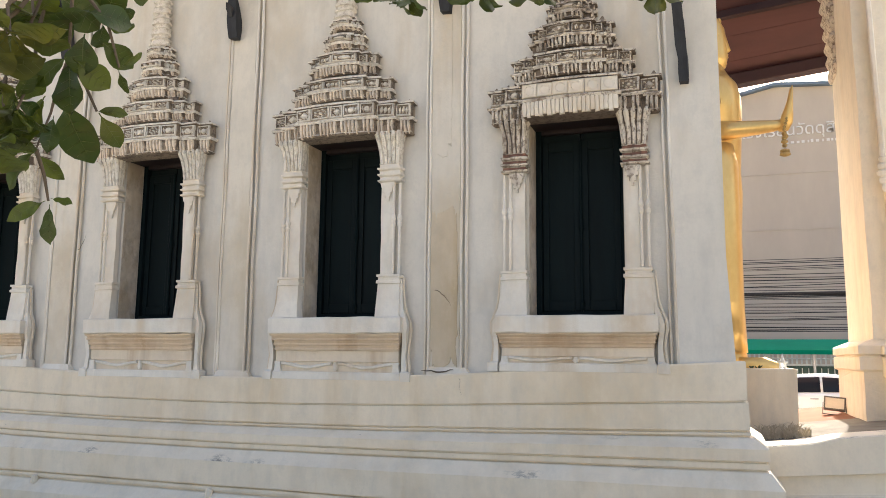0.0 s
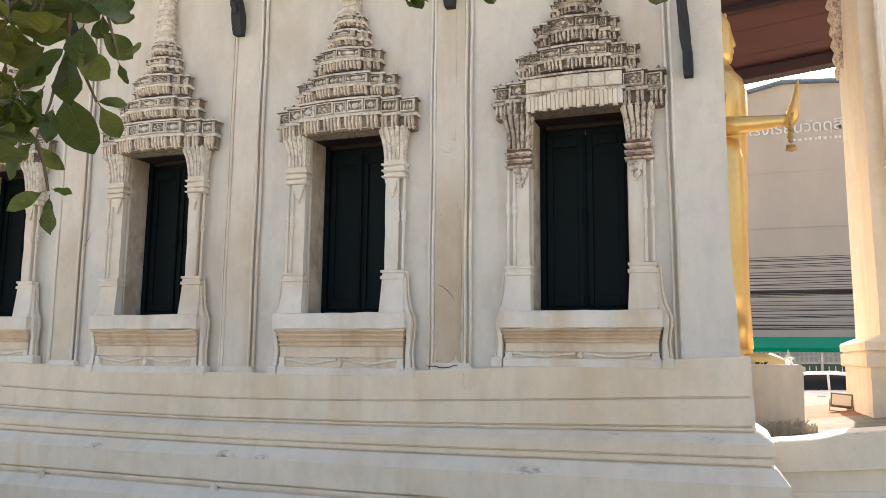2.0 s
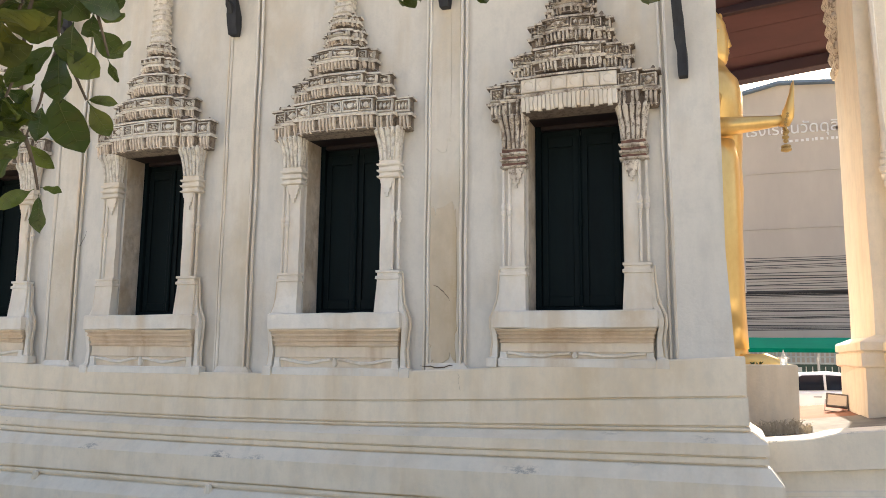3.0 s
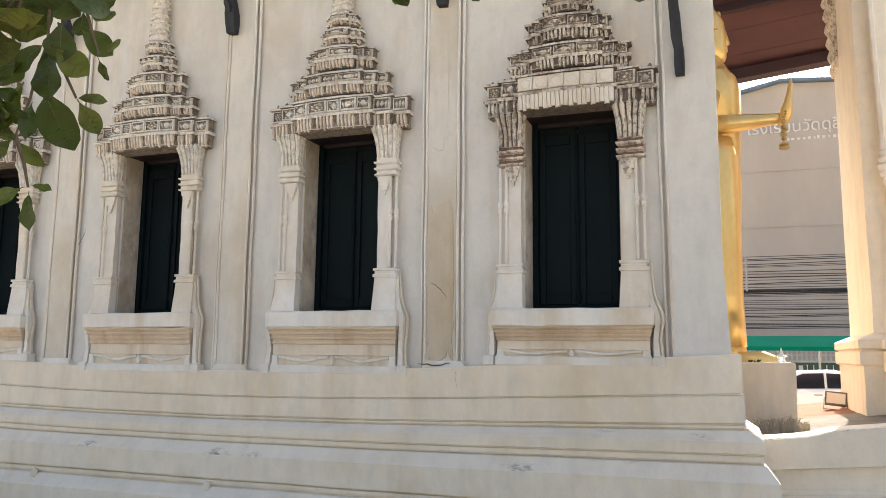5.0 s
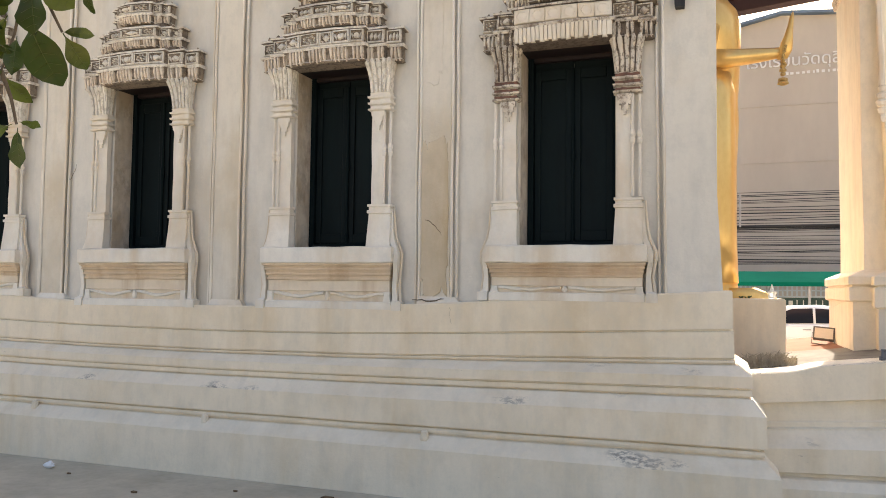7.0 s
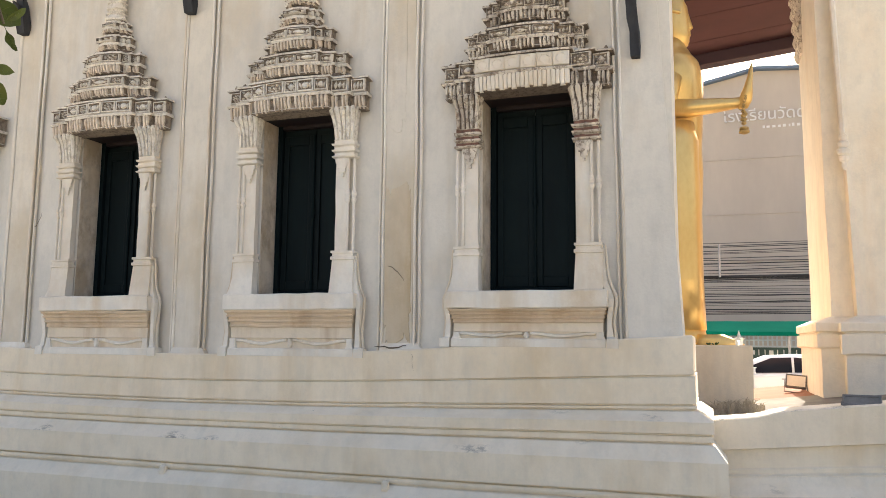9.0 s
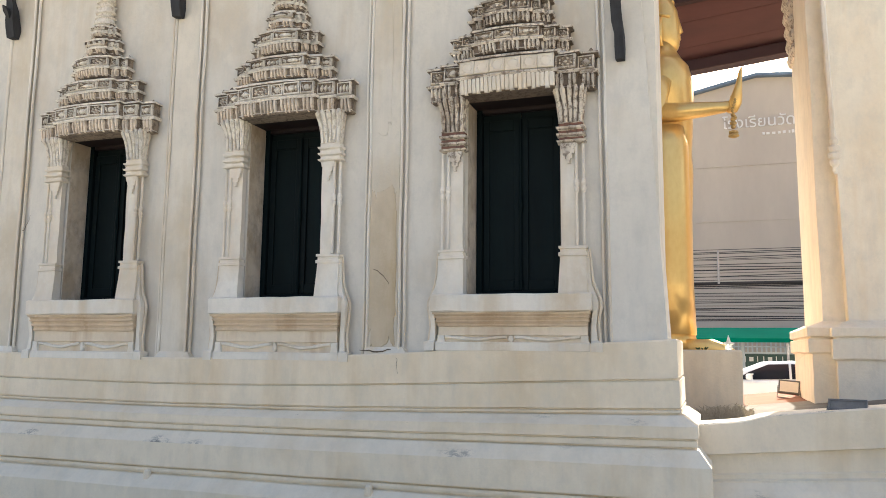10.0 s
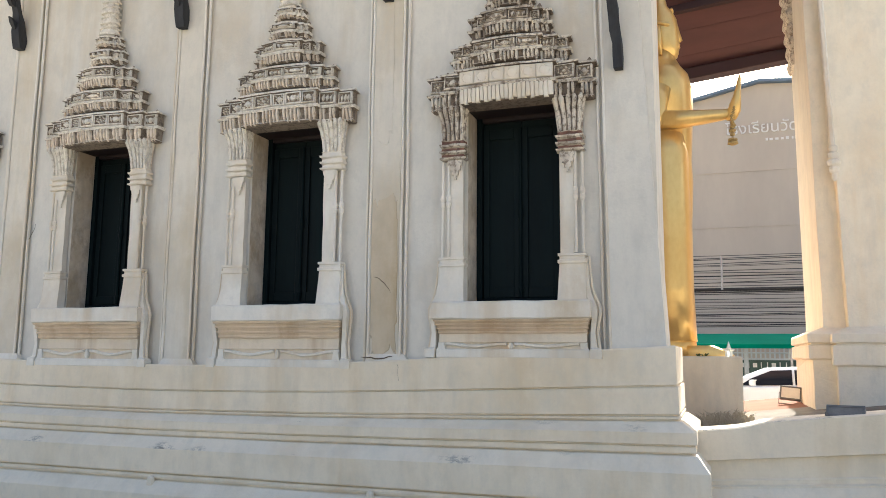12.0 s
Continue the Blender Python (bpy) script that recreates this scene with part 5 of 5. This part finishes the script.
for x in (-20.0, 25.0):
    bm = bmesh.new()
    tube(bm, [(x, 26.0, -0.02), (x, 26.0, 4.0), (x, 26.0, 8.0)], [0.16, 0.14, 0.11], 12)
    tagged(part("utility_pole", bm, GROUND), "plain grey concrete utility pole carrying the cables", "pole", "utility poles", "structure")
bm = bmesh.new()
tube(bm, [(0.16, 25.9, 3.8), (0.17, 25.9, 4.85)], 0.035, 8)
tagged(part("cable_pipe", bm, STEEL), "short pale upright pipe among the power cables", "pipe")

# ---- litter on the yard ----
bm = bmesh.new()
rings = []
for k in range(6):
    f = k / 5
    rings.append([(-6.36 + (0.050 * math.sin(math.pi * (0.15 + 0.75 * f)) * (1 + 0.9 * noise.noise((i * 1.7, k * 1.3, 1)))) * math.cos(i * math.pi / 5), 5.62 + 0.042 * math.sin(math.pi * (0.15 + 0.75 * f)) * math.sin(i * math.pi / 5), 0.0 + 0.06 * f + 0.025 * noise.noise((i * 1.9, k * 1.1, 5)) * f) for i in range(10)])
loft(bm, rings)
tagged(part("litter", bm, PAPER), "crumpled white plastic litter on the grey concrete", "litter")
rr = random.Random(11)
for x, y, s in ((-3.42, 5.62, 1.0), (-5.0, 5.2, 0.55), (-6.0, 5.5, 0.4), (-4.4, 4.9, 0.5), (-4.25, 5.55, 0.35)):
    bm = bmesh.new()
    pts = [(-0.06, 0, 0.012), (-0.03, 0.025, 0.02), (0.02, 0.03, 0.014), (0.065, 0.0, 0.025), (0.02, -0.026, 0.016), (-0.03, -0.024, 0.022)]
    loft(bm, [[(x + a * s, y + b * s, c * s * 0.2 + 0.001) for a, b, c in pts], [(x + a * s, y + b * s, c * s + 0.006) for a, b, c in pts]])
    tagged(part("fallen_leaf", bm, DRY), "dry brown fallen leaf on the concrete", "leaf", "fallen leaves")


# ---- the tree that hangs into view ----
def leaf_mesh(length, width, curl, seed):
    """A broad obovate leaf with a folded midrib, from its stalk at the origin along +x."""
    rr = random.Random(seed)
    bm = bmesh.new()
    n = 8
    rows = []
    for k in range(n + 1):
        f = k / n
        w = width * 0.5 * (math.sin(math.pi * f ** 1.35) ** 0.75 if 0 < f < 1 else 0.03)
        x = length * (0.10 + 0.90 * f)
        z = -curl * length * f * f
        wave = 0.010 * math.sin(f * 11 + seed)
        rows.append([bm.verts.new(p) for p in ((x, -w, z + 0.22 * w + wave), (x, -w * 0.5, z + 0.09 * w), (x, 0, z), (x, w * 0.5, z + 0.09 * w), (x, w, z + 0.22 * w - wave))])
    for a, b in zip(rows, rows[1:]):
        for i in range(4):
            bm.faces.new((a[i], a[i + 1], b[i + 1], b[i]))
    tube(bm, [(0, 0, 0), (length * 0.06, 0, 0.002), (length * 0.12, 0, -0.001)], 0.0028, 5)
    green = len(bm.faces)
    spine = [(length * (0.10 + 0.85 * k / 6), 0, -curl * length * (k / 6.3) ** 2) for k in range(7)]
    tube(bm, spine, [0.0026 - 0.0003 * k for k in range(7)], 4)
    for k in range(1, 6):
        for s in (-1, 1):
            x, _, z = spine[k]
            w = width * 0.36 * math.sin(math.pi * (k / 6) ** 1.35)
            tube(bm, [(x, 0, z + 0.001), (x + w * 0.5, s * w, z + 0.18 * w + 0.001)], [0.0013, 0.0005], 3)
    bm.faces.ensure_lookup_table()
    for f in bm.faces[green:]:
        f.material_index = 1
    me = mesh_of(bm, LEAF, "leaf", True)
    me.materials.append(MIDRIB)
    return me


LEAVES = [leaf_mesh(l, w, c, i) for i, (l, w, c) in enumerate(((0.24, 0.135, 0.12), (0.20, 0.11, 0.25), (0.27, 0.155, 0.18), (0.18, 0.10, 0.05), (0.22, 0.12, 0.35)))]
tree = thing("tree", pose(-4.6, -0.6, 0), "broad-leaved tree with dark green leaves hanging over the yard", "tree")
T0 = Vector((-4.6, -0.6, 0))


def limb(points, radii, name="limb"):
    bm = bmesh.new()
    tube(bm, [Vector(p) - T0 for p in points], radii, 8)
    part(name, bm, BARK, tree)


limb([(-4.6, -0.6, -0.02), (-4.58, -0.58, 0.6), (-4.5, -0.5, 1.8), (-4.45, -0.4, 3.0), (-4.4, -0.3, 4.0), (-4.3, -0.1, 5.0)], [0.24, 0.19, 0.16, 0.14, 0.11, 0.07], "trunk")
limb([(-4.42, -0.35, 3.4), (-4.0, 0.3, 3.55), (-3.5, 1.1, 3.5), (-3.0, 1.75, 3.25), (-2.8, 2.0, 3.0)], [0.07, 0.055, 0.04, 0.025, 0.014])
limb([(-4.4, -0.3, 4.0), (-3.6, 0.9, 4.3), (-2.6, 2.2, 4.1), (-1.9, 3.0, 3.75), (-1.2, 3.3, 3.6), (-0.6, 3.4, 3.55)], [0.08, 0.06, 0.045, 0.03, 0.02, 0.010])


def rosette(c, n, aim, spread, seed, size=1.0):
    """Leaves set round a shoot's tip at c; aim is the way the shoot points."""
    rr = random.Random(seed)
    aim = Vector(aim).normalized()
    side = aim.cross(Vector((0.2, 0.9, 0.3))).normalized()
    other = aim.cross(side)
    for k in range(n):
        a = 2 * math.pi * (k + rr.uniform(-0.25, 0.25)) / n
        tilt = radians(spread + rr.uniform(-22, 22))
        d = (aim * math.cos(tilt) + (side * math.cos(a) + other * math.sin(a)) * math.sin(tilt)).normalized()
        up = (aim - d * aim.dot(d) + Vector((rr.uniform(-0.4, 0.4), rr.uniform(-0.4, 0.4), rr.uniform(-0.4, 0.4)))).normalized()
        y = up.cross(d).normalized()
        z = d.cross(y)
        s = size * rr.uniform(0.66, 1.02)
        m = Matrix(((d.x * s, y.x * s, z.x * s, 0), (d.y * s, y.y * s, z.y * s, 0), (d.z * s, y.z * s, z.z * s, 0), (0, 0, 0, 1)))
        shared("leaf", rr.choice(LEAVES), Matrix.Translation(Vector(c) - T0) @ m, tree)


def shoot(points, radius, n, spread, seed, size=1.0):
    limb(points, [radius * (1 - 0.6 * i / (len(points) - 1)) for i in range(len(points))], "twig")
    rosette(points[-1], n, Vector(points[-1]) - Vector(points[-2]), spread, seed, size)


shoot([(-3.0, 1.75, 3.25), (-2.42, 1.62, 2.96), (-2.45, 1.56, 2.87), (-2.43, 1.56, 2.78)], 0.010, 8, 80, 1, 0.76)
shoot([(-3.0, 1.75, 3.25), (-2.55, 1.74, 3.05), (-2.46, 1.82, 2.96), (-2.42, 1.83, 2.87)], 0.010, 7, 75, 2, 0.68)
shoot([(-3.0, 1.75, 3.25), (-2.28, 1.49, 2.88), (-2.36, 1.41, 2.73), (-2.34, 1.41, 2.65)], 0.010, 8, 80, 4, 0.79)
shoot([(-3.0, 1.75, 3.25), (-2.35, 1.56, 2.92), (-2.42, 1.57, 2.72), (-2.43, 1.58, 2.6), (-2.44, 1.54, 2.47)], 0.010, 6, 65, 7, 0.65)
shoot([(-3.0, 1.75, 3.25), (-2.55, 1.74, 3.05), (-2.51, 1.75, 2.98), (-2.48, 1.76, 2.88)], 0.010, 8, 80, 10, 0.72)
shoot([(-3.0, 1.75, 3.25), (-2.28, 1.49, 2.88), (-2.39, 1.49, 2.64), (-2.44, 1.41, 2.46), (-2.43, 1.44, 2.34)], 0.010, 7, 75, 11, 0.72)
shoot([(-3.0, 1.75, 3.25), (-2.28, 1.49, 2.88), (-2.37, 1.45, 2.73), (-2.4, 1.41, 2.67), (-2.41, 1.38, 2.54)], 0.010, 8, 80, 12, 0.72)
shoot([(-3.0, 1.75, 3.25), (-2.62, 1.8, 3.09), (-2.45, 1.87, 3.12), (-2.4, 1.9, 3.03)], 0.010, 6, 75, 13, 0.65)
shoot([(-2.533, 1.57, 2.591), (-2.50, 1.53, 2.54), (-2.46, 1.545, 2.50)], 0.006, 7, 70, 21, 0.62)
shoot([(-2.533, 1.57, 2.591), (-2.51, 1.55, 2.50), (-2.475, 1.555, 2.42)], 0.006, 6, 62, 22, 0.55)
shoot([(-1.79, 2.89, 3.8), (-1.86, 2.98, 3.61), (-1.91, 3.03, 3.47)], 0.008, 6, 70, 50, 0.8)
shoot([(-1.68, 2.86, 3.73), (-1.74, 2.95, 3.54), (-1.78, 3.0, 3.41)], 0.008, 5, 60, 51, 0.75)
shoot([(-1.39, 3.04, 3.79), (-1.45, 3.13, 3.6), (-1.49, 3.19, 3.47)], 0.008, 6, 60, 52, 0.8)
shoot([(-1.53, 2.96, 3.85), (-1.59, 3.05, 3.66), (-1.63, 3.11, 3.53)], 0.008, 6, 75, 53, 0.9)
shoot([(-1.12, 3.1, 3.8), (-1.16, 3.2, 3.61), (-1.21, 3.26, 3.48)], 0.008, 6, 70, 54, 0.85)
shoot([(-0.72, 3.17, 3.78), (-0.76, 3.27, 3.6), (-0.8, 3.33, 3.47)], 0.008, 6, 70, 55, 0.85)
shoot([(-0.62, 3.1, 3.7), (-0.66, 3.2, 3.52), (-0.69, 3.26, 3.4)], 0.008, 6, 65, 56, 0.85)
shoot([(-0.46, 3.12, 3.68), (-0.49, 3.21, 3.51), (-0.52, 3.27, 3.39)], 0.008, 4, 70, 57, 0.7)
shoot([(-0.89, 3.11, 3.84), (-0.93, 3.22, 3.66), (-0.97, 3.28, 3.53)], 0.008, 6, 75, 58, 0.9)


def hung_leaf(base, tip, face, width):
    """One leaf from its stalk to its tip, its upper side towards face."""
    d = Vector(tip) - Vector(base)
    length = d.length
    d.normalize()
    z = Vector(face)
    z = (z - d * z.dot(d)).normalized()
    y = z.cross(d)
    k = int(abs(base[0] * 1000)) % 5
    sx, sy = length / (0.24, 0.20, 0.27, 0.18, 0.22)[k], width / (0.135, 0.11, 0.155, 0.10, 0.12)[k]
    m = Matrix(((d.x * sx, y.x * sy, z.x * sx, 0), (d.y * sx, y.y * sy, z.y * sx, 0), (d.z * sx, y.z * sy, z.z * sx, 0), (0, 0, 0, 1)))
    shared("leaf", LEAVES[k], Matrix.Translation(Vector(base) - T0) @ m, tree)


limb([(-2.335, 1.61, 2.91), (-2.372, 1.649, 2.783), (-2.399, 1.678, 2.678)], [0.007, 0.0055, 0.004], "twig")
limb([(-2.399, 1.678, 2.678), (-2.442, 1.68, 2.578), (-2.464, 1.686, 2.507), (-2.509, 1.682, 2.391)], [0.007, 0.0055, 0.004, 0.003], "twig")
limb([(-2.509, 1.682, 2.391), (-2.502, 1.715, 2.313), (-2.501, 1.739, 2.232)], [0.007, 0.0055, 0.004], "twig")
limb([(-2.399, 1.678, 2.678), (-2.38, 1.732, 2.608), (-2.367, 1.778, 2.53)], [0.007, 0.0055, 0.004], "twig")
limb([(-2.335, 1.61, 2.91), (-2.293, 1.719, 2.802), (-2.294, 1.784, 2.674)], [0.007, 0.0055, 0.004], "twig")
limb([(-2.439, 1.495, 2.907), (-2.5, 1.525, 2.748), (-2.533, 1.57, 2.591)], [0.007, 0.0055, 0.004], "twig")
limb([(-2.399, 1.678, 2.678), (-2.422, 1.684, 2.615), (-2.431, 1.699, 2.561)], [0.007, 0.0055, 0.004], "twig")
hung_leaf((-2.434, 1.665, 2.214), (-2.458, 1.569, 2.152), (0.48, -1.13, -0.3), 0.051)
hung_leaf((-2.478, 1.726, 2.236), (-2.413, 1.751, 2.222), (0.25, -1.23, 1.02), 0.035)
hung_leaf((-2.475, 1.721, 2.216), (-2.466, 1.716, 2.087), (0.24, -1.17, -0.51), 0.057)
hung_leaf((-2.494, 1.758, 2.587), (-2.446, 1.812, 2.377), (0.25, -0.6, -0.21), 0.140)
hung_leaf((-2.283, 1.701, 2.494), (-2.262, 1.78, 2.4), (0.53, -1.11, -0.2), 0.071)
hung_leaf((-2.377, 1.779, 2.533), (-2.285, 1.821, 2.533), (0.24, -1.02, 0.21), 0.041)
hung_leaf((-2.441, 1.638, 2.545), (-2.453, 1.576, 2.392), (0.23, -0.62, 0.06), 0.069)
hung_leaf((-2.522, 1.694, 2.395), (-2.563, 1.614, 2.258), (-0.66, -0.57, -0.47), 0.078)
hung_leaf((-2.562, 1.717, 2.397), (-2.502, 1.788, 2.31), (0.58, -1.09, -0.52), 0.055)
hung_leaf((-2.568, 1.599, 2.605), (-2.587, 1.64, 2.49), (0.83, -0.67, -0.07), 0.058)
hung_leaf((-2.385, 1.672, 2.674), (-2.377, 1.665, 2.492), (0.01, -0.73, 0.07), 0.118)
hung_leaf((-2.349, 1.648, 2.66), (-2.277, 1.722, 2.582), (0.41, -1.81, 0.1), 0.092)
hung_leaf((-2.345, 1.622, 2.657), (-2.428, 1.571, 2.558), (0.36, -1.27, 0.13), 0.080)
hung_leaf((-2.244, 1.733, 2.653), (-2.185, 1.774, 2.695), (0.58, -0.53, -0.89), 0.026)
hung_leaf((-2.333, 1.819, 2.687), (-2.322, 1.861, 2.614), (0.12, -0.38, -0.56), 0.033)
hung_leaf((-2.405, 1.644, 2.479), (-2.39, 1.617, 2.357), (0.83, -0.94, -0.27), 0.056)
hung_leaf((-2.327, 1.657, 2.818), (-2.23, 1.761, 2.815), (0.6, -0.67, 0.26), 0.106)
hung_leaf((-2.439, 1.568, 2.795), (-2.386, 1.658, 2.713), (0.05, -1.21, 0.34), 0.123)
hung_leaf((-2.329, 1.725, 2.752), (-2.261, 1.808, 2.679), (0.22, -0.85, 0.06), 0.082)
hung_leaf((-2.431, 1.51, 2.696), (-2.476, 1.461, 2.595), (0.33, -0.51, 0.13), 0.100)
hung_leaf((-2.416, 1.626, 2.874), (-2.32, 1.712, 2.793), (0.44, -1.02, 0.15), 0.125)
hung_leaf((-2.503, 1.538, 2.837), (-2.455, 1.59, 2.732), (0.3, -0.74, -0.06), 0.133)
hung_leaf((-2.321, 1.658, 2.742), (-2.326, 1.652, 2.611), (0.86, -1.65, -0.26), 0.101)
